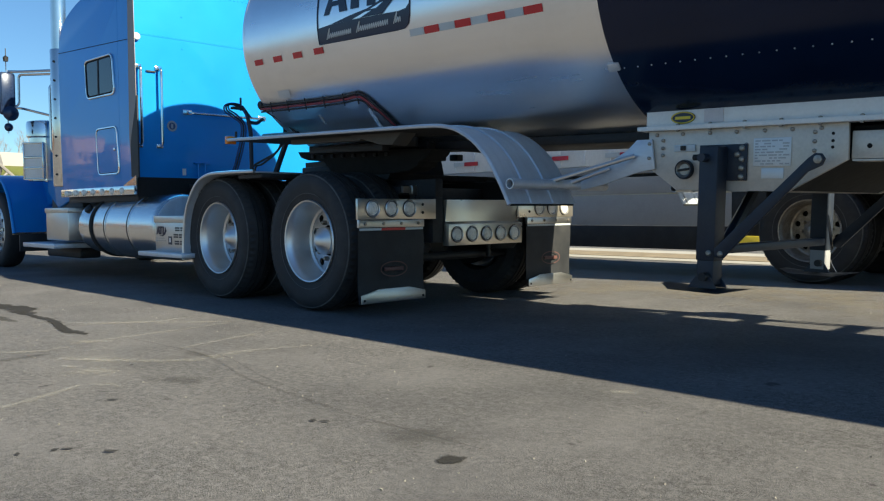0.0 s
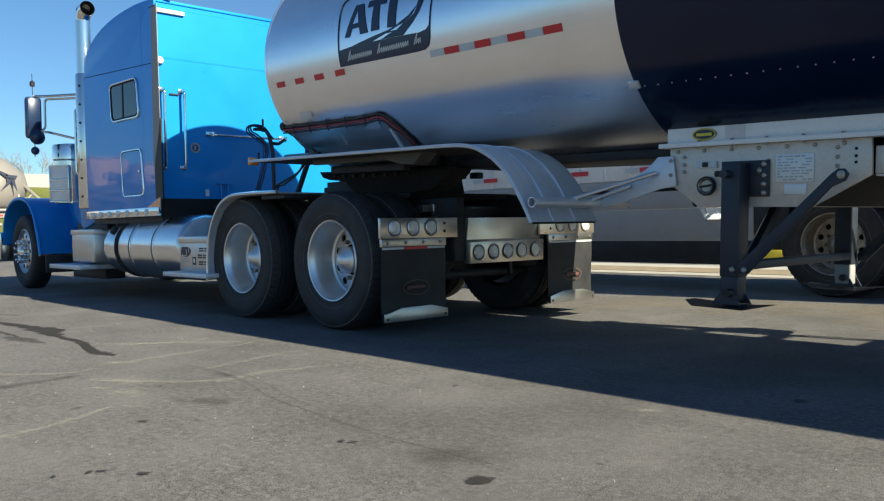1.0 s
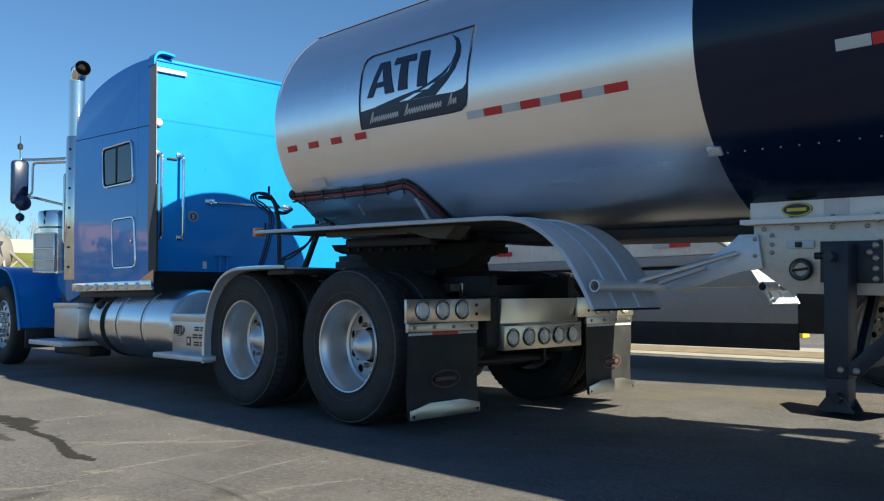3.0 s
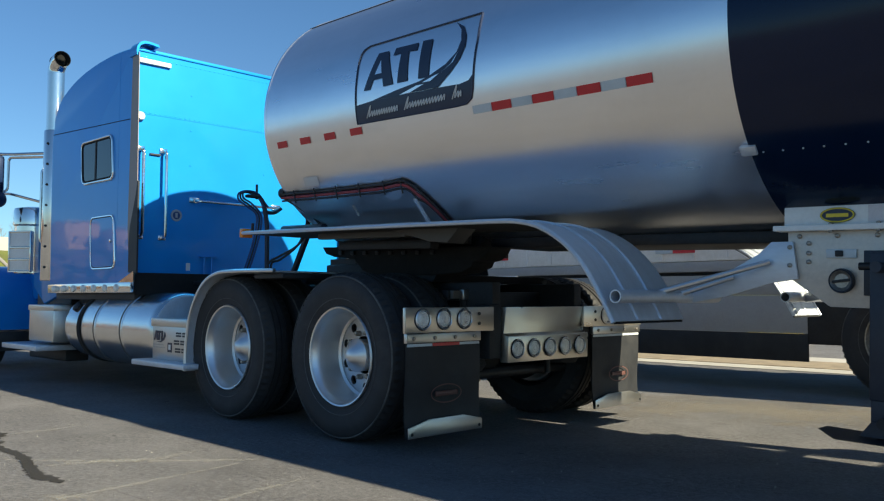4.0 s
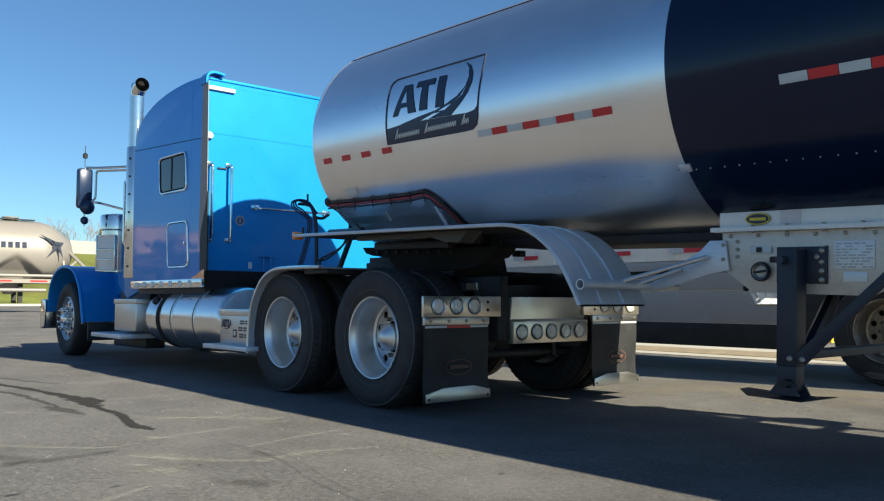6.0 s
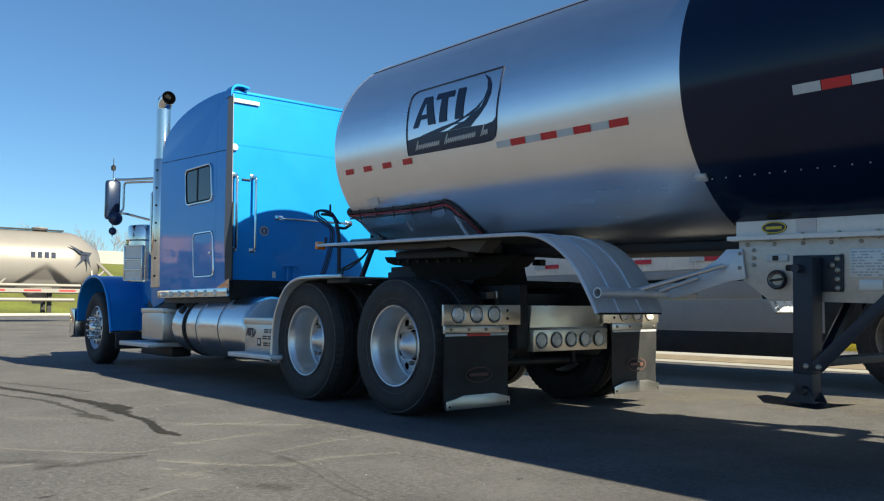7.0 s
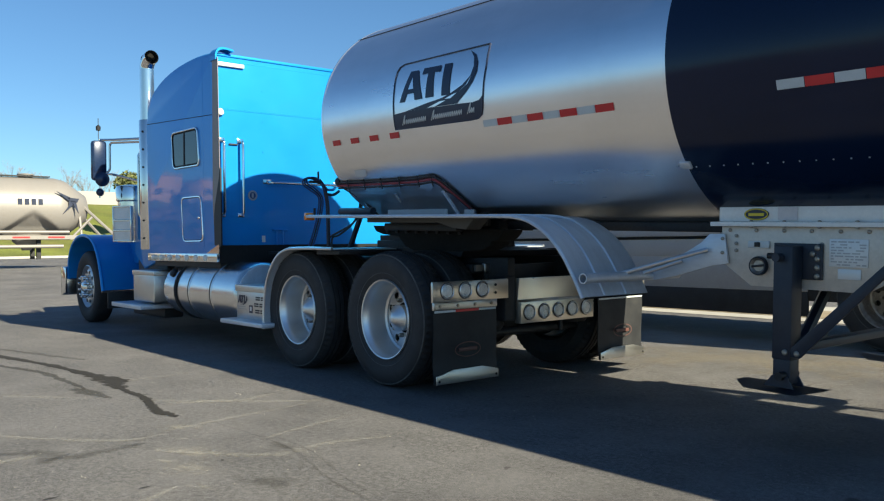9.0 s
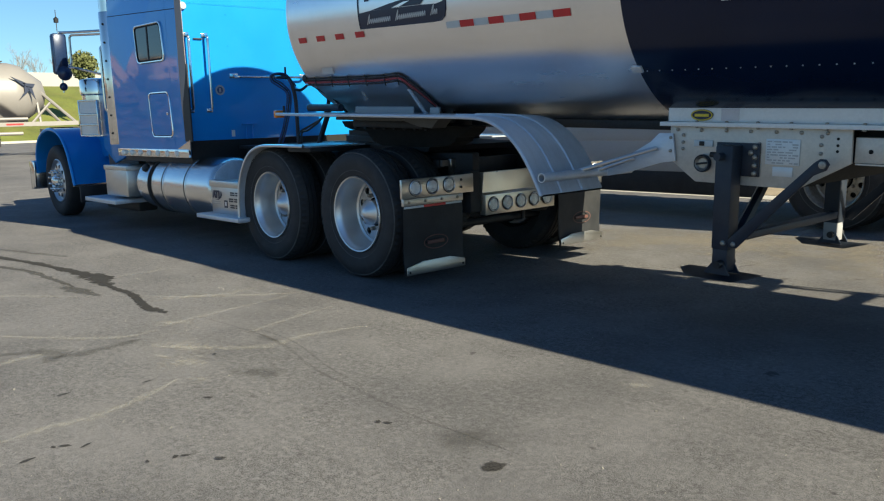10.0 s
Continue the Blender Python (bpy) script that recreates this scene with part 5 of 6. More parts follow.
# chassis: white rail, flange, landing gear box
# the sheet's black stands for shade under the beige plates
part("gear_box_floor", prism([(3.30, 0.836), (3.58, 0.990), (3.576, 0.998), (3.296, 0.844)], "y", -0.628, 0.628), SOOT_SHADE, trailer, "sloping sheet, black for the shaded underside of the frame plates")
for s in (-1, 1):
    y = s * 0.655
    part("side_rail", box(2.492, 12.2, *sorted((y, y - s * 0.03)), 1.186, 1.270, 0.003), WHITE, trailer, "white painted side rail")
    part("rail_flange", box(2.455, 12.2, *sorted((y + s * 0.035, y - s * 0.05)), 1.160, 1.185, 0.003), WHITE, trailer)
    part("gear_plate", prism([(2.507, 1.159), (2.515, 0.955), (2.69, 0.833), (3.31, 0.831), (3.588, 0.985), (3.584, 1.159)], "y", *sorted((s * 0.65, s * 0.63)), 0.002), CREAM, trailer, "bolted beige frame plate")
    part("chassis_beam", box(3.592, 12.0, *sorted((s * 0.625, s * 0.58)), 0.988, 1.120, 0.004), CREAM, trailer)
    pieces("beam_hole", [(0.012, 0), (0.012, 0.002), (0, 0.002)], [facing((0, s, 0), (3.672 + 0.118 * k, s * 0.625, 1.048)) for k in range(16)], SOOT_SHADE, trailer)
    part("chassis_flange", box(3.60, 12.0, *sorted((s * 0.632, s * 0.50)), 0.978, 0.986), CREAM, trailer)
    nut = [(0.0105, 0), (0.0105, 0.007), (0.007, 0.010), (0, 0.011)]
    spots = [(x, 1.138) for x in (2.56, 2.72, 2.88, 3.03, 3.18, 3.32, 3.46)]
    spots += [(2.60, z) for z in (1.107, 1.064, 1.025)] + [(3.085, z) for z in (1.07, 1.005, 0.94)] + [(3.43, z) for z in (1.12, 1.075, 1.03)]
    pieces("frame_bolt", nut, [facing((0, s, 0), (x, s * 0.65, z)) for x, z in spots] + [facing((0, s, 0), (2.525, s * 0.668, z)) for z in (1.09, 1.01)], BOLT, trailer)
    pieces("frame_hole", [(0.008, 0), (0.008, 0.002), (0, 0.002)], [facing((0, s, 0), (3.515, s * 0.65, z)) for z in (1.11, 1.075, 1.045)], SOOT_SHADE, trailer)
    pieces("flange_bolt", nut, [facing((0, 0, -1), (2.70 + 0.19 * k, y + s * 0.018, 1.161)) for k in range(14)] + [facing((0, 0, 1), (2.70 + 0.19 * k, y + s * 0.018, 1.184)) for k in range(14)], BOLT, trailer)
# black solids fill the space behind the plates, where only shade darkens it
part("underframe", box(3.58, 7.5, -0.575, 0.575, 0.992, 1.15, 0.01), SOOT_SHADE, trailer, "black underframe box in place of the shaded space behind the plates")
gear = part("gear_box", prism([(2.54, 1.155), (2.545, 0.965), (2.70, 0.845), (3.285, 0.845), (3.565, 0.999), (3.565, 1.155)], "y", -0.628, 0.628), SOOT_SHADE, trailer)
# plates on the near frame
part("data_plate", box(3.125, 3.319, -0.657, -0.651, 0.958, 1.100, 0.002), LABEL, trailer, "worn metal data plate")
part("data_plate", box(3.17, 3.285, -0.656, -0.651, 0.895, 0.948, 0.002), LABEL, trailer, "small worn data plate")
rnd = random.Random(11)
for r in range(9):
    z = 1.086 - 0.0145 * r
    x = 3.135
    while x < 3.295:
        w = rnd.uniform(0.012, 0.045)
        if rnd.random() < 0.75:
            part("print_bar", box(x, min(x + w, 3.312), -0.6585, -0.6572, z - 0.004, z + 0.003), GREYINK, trailer)
        x += w + 0.008
ov = [(2.722 + 0.072 * math.cos(k * math.tau / 36), 1.226 + 0.033 * math.sin(k * math.tau / 36)) for k in range(36)]
badge = part("oval_badge", prism(ov, "y", -0.662, -0.656), NAVY, trailer, "black oval badge with yellow marks")
part("badge_ring", pipe([(2.722 + 0.067 * math.cos(k * math.tau / 36), -0.6625, 1.226 + 0.029 * math.sin(k * math.tau / 36)) for k in range(36)], 0.0035, 6, closed=True), YELLOW, badge)
part("badge_bar", box(2.676, 2.768, -0.6645, -0.6622, 1.217, 1.233, 0.001), YELLOW, badge)
part("faded_sticker", box(2.845, 2.955, -0.658, -0.6555, 1.194, 1.264), surf("faded_print", (0.60, 0.57, 0.58), 0.5, 0, 0.08, 20, 120), trailer, "faded pale sticker")
dial = part("round_valve", lathe([(0.0, 0.012), (0.030, 0.012), (0.035, 0.018), (0.043, 0.026), (0.047, 0.016), (0.047, 0.0)], 32, facing((0, -1, 0), (2.742, -0.651, 0.945))), BOLT, trailer, "round dial with a bar across")
part("dial_bar", box(2.702, 2.782, -0.672, -0.662, 0.939, 0.951, 0.002, Matrix.Translation((2.742, 0, 0.942)) @ Matrix.Rotation(radians(-8), 4, "Y") @ Matrix.Translation((-2.742, 0, -0.942))), DARK, dial)
part("dial_rim", lathe([(0.045, 0.0), (0.052, 0.0), (0.053, 0.016), (0.049, 0.028), (0.044, 0.026)], 32, facing((0, -1, 0), (2.742, -0.651, 0.945))), LEGPAINT, dial)
sock = part("socket", box(2.675, 2.80, -0.660, -0.651, 1.042, 1.080, 0.003), SILVER, trailer, "pale bracket with a dark socket")
part("socket_hole", box(2.715, 2.748, -0.668, -0.6605, 1.048, 1.074, 0.004), DARK, sock)

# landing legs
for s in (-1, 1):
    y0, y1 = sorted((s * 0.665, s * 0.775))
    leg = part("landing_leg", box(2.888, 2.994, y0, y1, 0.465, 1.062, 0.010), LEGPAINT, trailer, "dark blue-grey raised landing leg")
    # the far tube's sunlit brightness is put into a paler grey
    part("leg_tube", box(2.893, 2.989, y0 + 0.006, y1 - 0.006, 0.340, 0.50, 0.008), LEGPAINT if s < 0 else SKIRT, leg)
    part("leg_plate", box(2.83, 3.095, *sorted((s * 0.651, s * 0.664)), 0.885, 1.073, 0.003), LEGPAINT, leg)
    part("shaft_stub", cyl((2.93, s * 0.83, 1.0), (2.93, s * 0.60, 1.0), 0.022), LEGPAINT, leg)
    part("crank_pin", cyl((2.84, s * 0.74, 1.005), (2.90, s * 0.74, 1.005), 0.016), DARK, leg)
    pieces("leg_bolt", [(0.016, 0), (0.016, 0.010), (0.010, 0.015), (0, 0.016)], [facing((0, s, 0), (x, s * 0.664, z)) for x, z in ((3.070, 1.052), (3.045, 1.02), (3.070, 0.995), (3.070, 0.950), (3.070, 0.905))] + [facing((0, s, 0), (x, s * 0.775, 0.508)) for x in (2.965, 3.03)], BOLT, leg)
    # sand shoe: a shallow dished foot
    bm = bmesh.new()
    cx, cy = 2.935, s * 0.733
    low = [(-0.24, -0.05, 0.330), (-0.14, -0.15, 0.312), (0.14, -0.15, 0.312), (0.235, -0.05, 0.335), (0.235, 0.05, 0.335), (0.14, 0.15, 0.312), (-0.14, 0.15, 0.312), (-0.24, 0.05, 0.330)]
    vs = [bm.verts.new((cx + a, cy + b, z)) for a, b, z in low]
    mid = bm.verts.new((cx, cy, 0.318))
    for i in range(8):
        bm.faces.new((mid, vs[i], vs[(i + 1) % 8]))
    bmesh.ops.solidify(bm, geom=bm.faces[:], thickness=-0.012)
    part("sand_shoe", bm, LEGPAINT, leg)
    part("shoe_pin", cyl((2.955, cy - 0.09, 0.385), (2.955, cy + 0.09, 0.385), 0.022), DARK, leg)
    for w in (-0.055, 0.055):
        part("shoe_ear", prism([(2.86, 0.325), (3.02, 0.325), (2.985, 0.385), (2.905, 0.385)], "y", cy + w - 0.006, cy + w + 0.006), LEGPAINT, leg)
    # braces
    part("brace", prism([(2.995, 0.532), (3.0, 0.490), (3.045, 0.486), (3.455, 0.925), (3.520, 0.955), (3.533, 0.985), (3.515, 1.010), (3.485, 1.012), (3.455, 0.990)], "y", *sorted((s * 0.782, s * 0.766)), 0.002), LEGPAINT, leg)
    part("brace_bolt", lathe([(0.02, 0), (0.02, 0.012), (0, 0.018)], 10, facing((0, s, 0), (3.503, s * 0.782, 0.982))), BOLT, leg)
part("cross_brace", pipe([(3.0, -0.70, 0.53), (2.84, -0.02, 0.86)], 0.032, 6), LEGPAINT, trailer)
part("gear_shaft", cyl((2.93, -0.66, 1.0), (2.93, 0.66, 1.0), 0.016), DARK, trailer)
part("cross_strut", box(2.92, 2.99, -0.67, 0.67, 0.50, 0.545, 0.006), LEGPAINT, trailer)
# ladder on the far side of the tank
ladder_line = [(1.03, 0.62), (1.03, 2.35), (0.92, 2.75), (0.70, 3.02), (0.62, 3.30)]
for x, r in ((5.00, 0.016), (5.36, 0.024)):
    part("ladder_rail", pipe(smooth_line([(x, y, z) for y, z in ladder_line], 4), r, 8), SATIN, trailer)
for k in range(8):
    part("ladder_rung", cyl((5.0, 1.03, 0.72 + 0.28 * k), (5.36, 1.03, 0.72 + 0.28 * k), 0.012, seg=8), SATIN, trailer)
for z in (1.25, 1.62, 1.95, 2.4):
    part("ladder_bracket", box(5.10, 5.20, 0.62 if z < 1.5 else 0.80, 1.04, z - 0.02, z + 0.02, 0.004), SATIN, trailer)
# rear axles of the tank trailer
for x in (9.6, 10.85):
    h = 0.524 + (x - 3.0) * math.tan(radians(1.79))
    part("axle", cyl((x, -0.95, h), (x, 0.95, h), 0.065), DARK, trailer)
    part("axle_hanger", box(x - 0.1, x + 0.1, -0.5, 0.5, h, 0.93, 0.02), DARK, trailer)
wheel_t = dual_wheel(trailer)
wheel_t.matrix_basis = Matrix.Translation((9.6, -1.065, 0.524 + 6.6 * math.tan(radians(1.79))))
for x in (9.6, 10.85):
    for y in (-1.065, -0.735, 0.735, 1.065):
        if (x, y) != (9.6, -1.065):
            copy_thing(wheel_t, Matrix.Translation((x, y, 0.524 + (x - 3.0) * math.tan(radians(1.79)))) @ (Matrix.Identity(4) if y < 0 else Matrix.Rotation(math.pi, 4, "Z")))


# ---- parked box trailer on the far side ----
box_trailer = thing("box_trailer", (-4, 4.6, 0), "white box trailer with grey skirt and red tape", "trailer")
BY = 3.35
part("box_body", box(-12.5, 4.6, BY, BY + 2.4, 1.250, 3.95, 0.02), BOXWHITE, box_trailer, "white ribbed box body")
part("bottom_rail", box(-12.5, 4.6, BY + 0.004, BY + 2.396, 1.146, 1.248, 0.004), SKIRT, box_trailer, "grey metal bottom rail")
# unseen dark sheet, added so the white box bounces less light down
part("underside_sheet", box(-12.4, 4.5, BY + 0.07, BY + 2.38, 1.112, 1.144), DARK, box_trailer, "dark sheet added under the box to cut bounced light")
part("under_rail", box(-12.4, 4.5, BY + 0.03, BY + 0.06, 0.912, 1.108, 0.004), SKIRT, box_trailer, "dull brownish under rail")
bm = bmesh.new()
for k in range(46):
    x = -12.3 + 0.36 * k
    add_box(bm, x, x + 0.018, BY - 0.014, BY + 0.002, 1.27, 3.9)
part("side_rib", bm, BOXWHITE, box_trailer, kind="stuff")
for x in (-11.4, -9.9, -8.9, -7.4, -6.4, -4.9, -3.9, -2.74, -1.245, -0.27, 1.0, 2.2, 3.4):
    part("reflective_tape", box(x, x + 0.245, BY - 0.022, BY - 0.016, 1.340, 1.392), RED, box_trailer)
    part("reflective_tape", box(x - 0.20, x - 0.005, BY - 0.022, BY - 0.016, 1.340, 1.392), SILVER, box_trailer)
for x0, x1 in ((-9.5, -4.603), (-4.6, 1.05)):
    part("side_skirt", box(x0, x1, BY + 0.035, BY + 0.06, 0.556, 0.910, 0.004), SKIRT, box_trailer, "grey side skirt panel")
    part("skirt_edge", box(x0, x1, BY + 0.03, BY + 0.065, 0.300, 0.554, 0.004), FLAP, box_trailer, "black rubber skirt edge")
bm = bmesh.new()
for k in range(40):
    add_box(bm, -12.2 + 0.41 * k, -12.12 + 0.41 * k, BY + 0.1, BY + 2.4, 1.0, 1.10)
part("floor_beam", bm, DARK, box_trailer, kind="stuff")
bw = dual_wheel(box_trailer)
for piece in bw.children:
    if piece.name.startswith(("rim", "wheel_disc", "hub_cap")):
        piece.data.materials[0] = BOLT
bw.matrix_basis = Matrix.Translation((1.84, BY + 0.16, 0.52))
for x in (1.84, 3.11):
    for y in (BY + 0.16, BY + 0.50, BY + 2.0, BY + 2.34):
        if (x, y) != (1.84, BY + 0.16):
            copy_thing(bw, Matrix.Translation((x, y, 0.52)) @ (Matrix.Identity(4) if y < BY + 1 else Matrix.Rotation(math.pi, 4, "Z")))
    part("axle", cyl((x, BY + 0.2, 0.52), (x, BY + 2.3, 0.52), 0.065), DARK, box_trailer)
part("bogie_frame", box(0.95, 3.7, BY + 0.55, BY + 1.9, 0.56, 1.0, 0.02), DARK, box_trailer)
part("bogie_front_plate", box(1.02, 1.42, BY + 0.04, BY + 2.2, 0.46, 1.0, 0.02), DARK, box_trailer)
part("mud_flap", box(3.72, 3.73, BY + 0.05, BY + 0.65, 0.25, 0.95), FLAP, box_trailer)
for y in (BY + 0.5, BY + 2.0):
    part("landing_leg", box(-9.9, -9.76, y - 0.07, y + 0.07, 0.05, 1.0, 0.01), LEGPAINT, box_trailer)
    part("sand_shoe", box(-9.98, -9.68, y - 0.15, y + 0.15, 0.0, 0.05, 0.01), LEGPAINT, box_trailer)

pad = tagged(part("concrete_pad", box(-9.0, 9.0, 5.80, 8.3, -0.05, 0.006), CONCRETE), "pale sunlit concrete pad beyond the box trailer", "pavement", kind="structure")

tagged(part("dirt_strip", box(-9.0, 9.0, 6.30, 7.45, 0.0, 0.012), surf("brown_dirt", (0.25, 0.20, 0.135), 0.9, 0, 0.3, 4, 40)), "brown dirt line along the concrete pad", "dirt", kind="structure")

block = tagged(part("wheel_stop", prism([(-0.16, 0.0), (-0.13, 0.19), (-0.09, 0.22), (0.09, 0.22), (0.13, 0.19), (0.16, 0.0)], "x", -0.55, 0.55, 0.015), YELLOW), "yellow painted concrete wheel stop on the asphalt", "wheel stop")
block.location = (-2.7, 11.4, 0)

# ---- far side of the yard ----
# kerb, grass bank, long low wall, trees
def strip_mesh(rows):
    """A sheet through rows of points, each row as long as the others."""
    bm = bmesh.new()
    vs = [[bm.verts.new(p) for p in r] for r in rows]
    for a, b in zip(vs, vs[1:]):
        for i in range(len(a) - 1):
            bm.faces.new((a[i], a[i + 1], b[i + 1], b[i]))
    return bm


edge_line = [Vector((-52, -70)), Vector((-58, -20)), Vector((-64, 20)), Vector((-62, 60)), Vector((-30, 90)), Vector((30, 100)), Vector((110, 100))]
edge_line = smooth_line(edge_line, 8)


def outward(i):
    t = (edge_line[min(i + 1, len(edge_line) - 1)] - edge_line[max(i - 1, 0)]).normalized()
    return Vector((-t.y, t.x)) if Vector((-t.y, t.x)).dot(edge_line[i]) > 0 else Vector((t.y, -t.x))


def ring_at(d, z, rough=0.0):
    rnd = random.Random(int(d * 10))
    return [(*(p + outward(i) * d), z + rough * rnd.uniform(-1, 1)) for i, p in enumerate(edge_line)]


bank = tagged(part("grass_bank", strip_mesh([ring_at(0.3, 0.38), ring_at(3, 0.85, 0.08), ring_at(8, 2.2, 0.15), ring_at(15, 4.2, 0.15), ring_at(22, 5.7, 0.1), ring_at(60, 5.9), ring_at(300, 4.5)]), GRASS), "yellow-green dry grass bank", "grass bank", kind="structure")
kerb = tagged(part("kerb", strip_mesh([ring_at(-0.35, -0.2), ring_at(-0.33, 0.46), ring_at(0.30, 0.47), ring_at(0.32, -0.2)]), CONCRETE), "pale concrete kerb at the yard's edge", "kerb", kind="structure")
wall_from = next(i for i, p in enumerate(edge_line) if p.y > -6)
far_wall = tagged(part("far_wall", strip_mesh([ring_at(d, z)[wall_from:] for d, z in ((25, 5.0), (25, 7.25), (25.4, 7.25), (25.4, 5.0))]), WALLPAINT), "long cream wall on top of the grass bank", "wall", kind="structure")


def bare_tree(seed, height):
    rnd = random.Random(seed)
    bm = bmesh.new()

    def limb(p, d, length, r, depth):
        q = p + d * length
        add_cyl(bm, p, q, r, r * 0.62, seg=4, caps=False)
        if depth == 0:
            return
        for _ in range(3 if depth > 1 else 4):
            e = (d + Vector((rnd.uniform(-1, 1), rnd.uniform(-1, 1), rnd.uniform(-0.15, 0.7))) * 0.62).normalized()
            limb(p + d * length * rnd.uniform(0.55, 1.0), e, length * rnd.uniform(0.55, 0.8), r * 0.55, depth - 1)

    limb(Vector((0, 0, 0)), Vector((0, 0, 1)), height * 0.32, height * 0.014, 5)
    return bm


trees = []
for k, (seed, h) in enumerate(((3, 7.5), (8, 6.5), (15, 8.0))):
    t = thing("bare_tree", (0, 0, 0), "bare winter tree behind the far wall", "tree", "trees behind the wall")
    part("trunk", bare_tree(seed, h), TWIG, t, smooth=0)
    trees.append(t)
rnd = random.Random(4)
spots = [(-104, 4), (-112, 12), (-103, 18), (-113, 24), (-104, 33), (-112, 39), (-108, 52), (-112, -4), (-108, 8), (-106, 15), (-110, 20), (-105, 25), (-111, 30), (-107, 36), (-110, 42), (-104, 48), (-109, 1), (-103, 10), (-106, 22), (-109, 27), (-103, 29), (-107, 33), (-105, 40), (-108, 45), (-104, 13), (-112, 16)]
for k, (x, y) in enumerate(spots):
    m = pose(x, y, 4.9, 0, 0, rnd.uniform(0, 360))
    if k < 3:
        trees[k].matrix_basis = m
    else:
        copy_thing(trees[k % 3], m)

# evergreen behind the truck
ever = thing("evergreen_tree", (-68.0, 20.5, 3.2), "round dark evergreen tree on the bank", "tree")
part("trunk", cyl((-68, 20.5, 0.8), (-68, 20.5, 6.5), 0.18, 0.10, seg=8), TWIG, ever)
bm = bmesh.new()
rnd = random.Random(21)
for k in range(1800):
    a, u = rnd.uniform(0, math.tau), rnd.uniform(-1, 1)
    rr = (rnd.random() ** 0.4) * (1 + 0.25 * math.sin(3 * a) * math.cos(2.5 * u))
    c = Vector((-68 + 1.1 * rr * math.sqrt(1 - u * u) * math.cos(a), 20.5 + 1.1 * rr * math.sqrt(1 - u * u) * math.sin(a), 6.5 + 1.2 * rr * u))
    q = Euler((rnd.uniform(0, 6), rnd.uniform(0, 6), rnd.uniform(0, 6))).to_matrix()
    s = rnd.uniform(0.07, 0.15)
    bm.faces.new([bm.verts.new(c + q @ Vector(p) * s) for p in ((-1, -0.6, 0), (1, -0.6, 0.2), (0.8, 0.7, 0), (-0.8, 0.7, 0.2))])
part("crown", bm, LEAF, ever, smooth=0)

# brush and a tan building off to the side of the yard, mirrored in the truck's paint
bm = bmesh.new()
rnd = random.Random(33)
for k in range(6000):
    y = rnd.uniform(-75, -9)
    top = 3.7 + 0.5 * math.sin(0.9 * y) + 0.35 * math.sin(2.3 * y + 1)
    c = Vector((-47 + rnd.uniform(-1.5, 1.5), y, 0.2 + top * rnd.random() ** 0.8))
    q = Euler((rnd.uniform(0, 6), rnd.uniform(0, 6), rnd.uniform(0, 6))).to_matrix()
    r = rnd.uniform(0.2, 0.45)
    bm.faces.new([bm.verts.new(c + q @ Vector(p) * r) for p in ((-1, -0.5, 0), (1, -0.4, 0.2), (0.7, 0.6, 0), (-0.8, 0.5, 0.2))])
tagged(part("winter_brush", bm, surf("reddish_brush", (0.15, 0.085, 0.07), 0.9, 0, 0.3, 1, 10), smooth=0), "reddish-brown winter brush along the yard's edge", "brush", kind="stuff")
hall = thing("far_building", (-205, -80, 4), "tan stucco building with two flat-roofed blocks", "building")
STUCCO = surf("orange_tan_stucco", (0.52, 0.30, 0.17), 0.8, 0, 0.1, 0.3, 6)
for y0, y1, z1 in ((-80.5, -73.0, 19.0), (-86.0, -80.52, 13.5), (-92.5, -86.02, 18.0)):
    w = part("block_wall", box(-212, -198, y0, y1, 4.0, z1, 0.05), STUCCO, hall)
    part("roof", box(-212.3, -197.7, y0 - 0.005, y1 + 0.005, z1 + 0.003, z1 + 0.5, 0.05), SKIRT, hall)
    for j in range(2):
        for z in (9.0, 12.0) + ((15.0,) if z1 > 15 else ()):
            y = y0 + (y1 - y0) * (0.3 + 0.4 * j)
            part("window", box(-198.01, -197.95, y - 0.7, y + 0.7, z - 0.8, z + 0.8), GLASSY, w)

# ---- tanker passing on the far lane ----
tanker = thing("bulk_tanker", (-30, 2, 0.3), "white tractor pulling a tan pneumatic bulk tank trailer", "truck")


def far_mesh(bm):
    for v in bm.verts:
        v.co = FARM @ v.co
    return bm


FARM = pose(-30.0, 4.9, 0.30, 0, 0, 90)
# local frame: x runs along the vehicle from tail (negative) to nose (positive), z up
def barrel():
    """A long barrel whose lower flanks fall away into the hoppers."""
    bm = bmesh.new()
    ends = [(-10.4, 0.02), (-10.2, 0.6), (-9.7, 1.05), (-9.2, 1.2)]
    nose = [(-0.6, 1.2), (-0.25, 1.12), (0.15, 0.84), (0.55, 0.55), (0.75, 0.02)]
    stations = ends + [(-9.2 + 8.6 * k / 172, 1.2) for k in range(1, 172)] + nose
    rings = []
    for x, r in stations:
        d = min(abs(x - c) for c in (-8.2, -4.9, -1.6))
        ring = []
        for k in range(120):
            a = k * math.tau / 120
            y, z = r * math.sin(a), r * math.cos(a)
            low = max(0.0, min(1.0, (-0.12 - z) / 1.0))
            cut = max(0.0, min(1.0, (1.25 * low - d) / 0.30 + 0.3)) if low > 0 else 0.0
            ring.append(bm.verts.new((x, y * (1 - 0.32 * cut * min(1.0, low * 1.6)), z + 2.35)))
        rings.append(ring)
    for p, q in zip(rings, rings[1:]):
        for k in range(120):
            bm.faces.new((p[k], p[(k + 1) % 120], q[(k + 1) % 120], q[k]))
    return bm


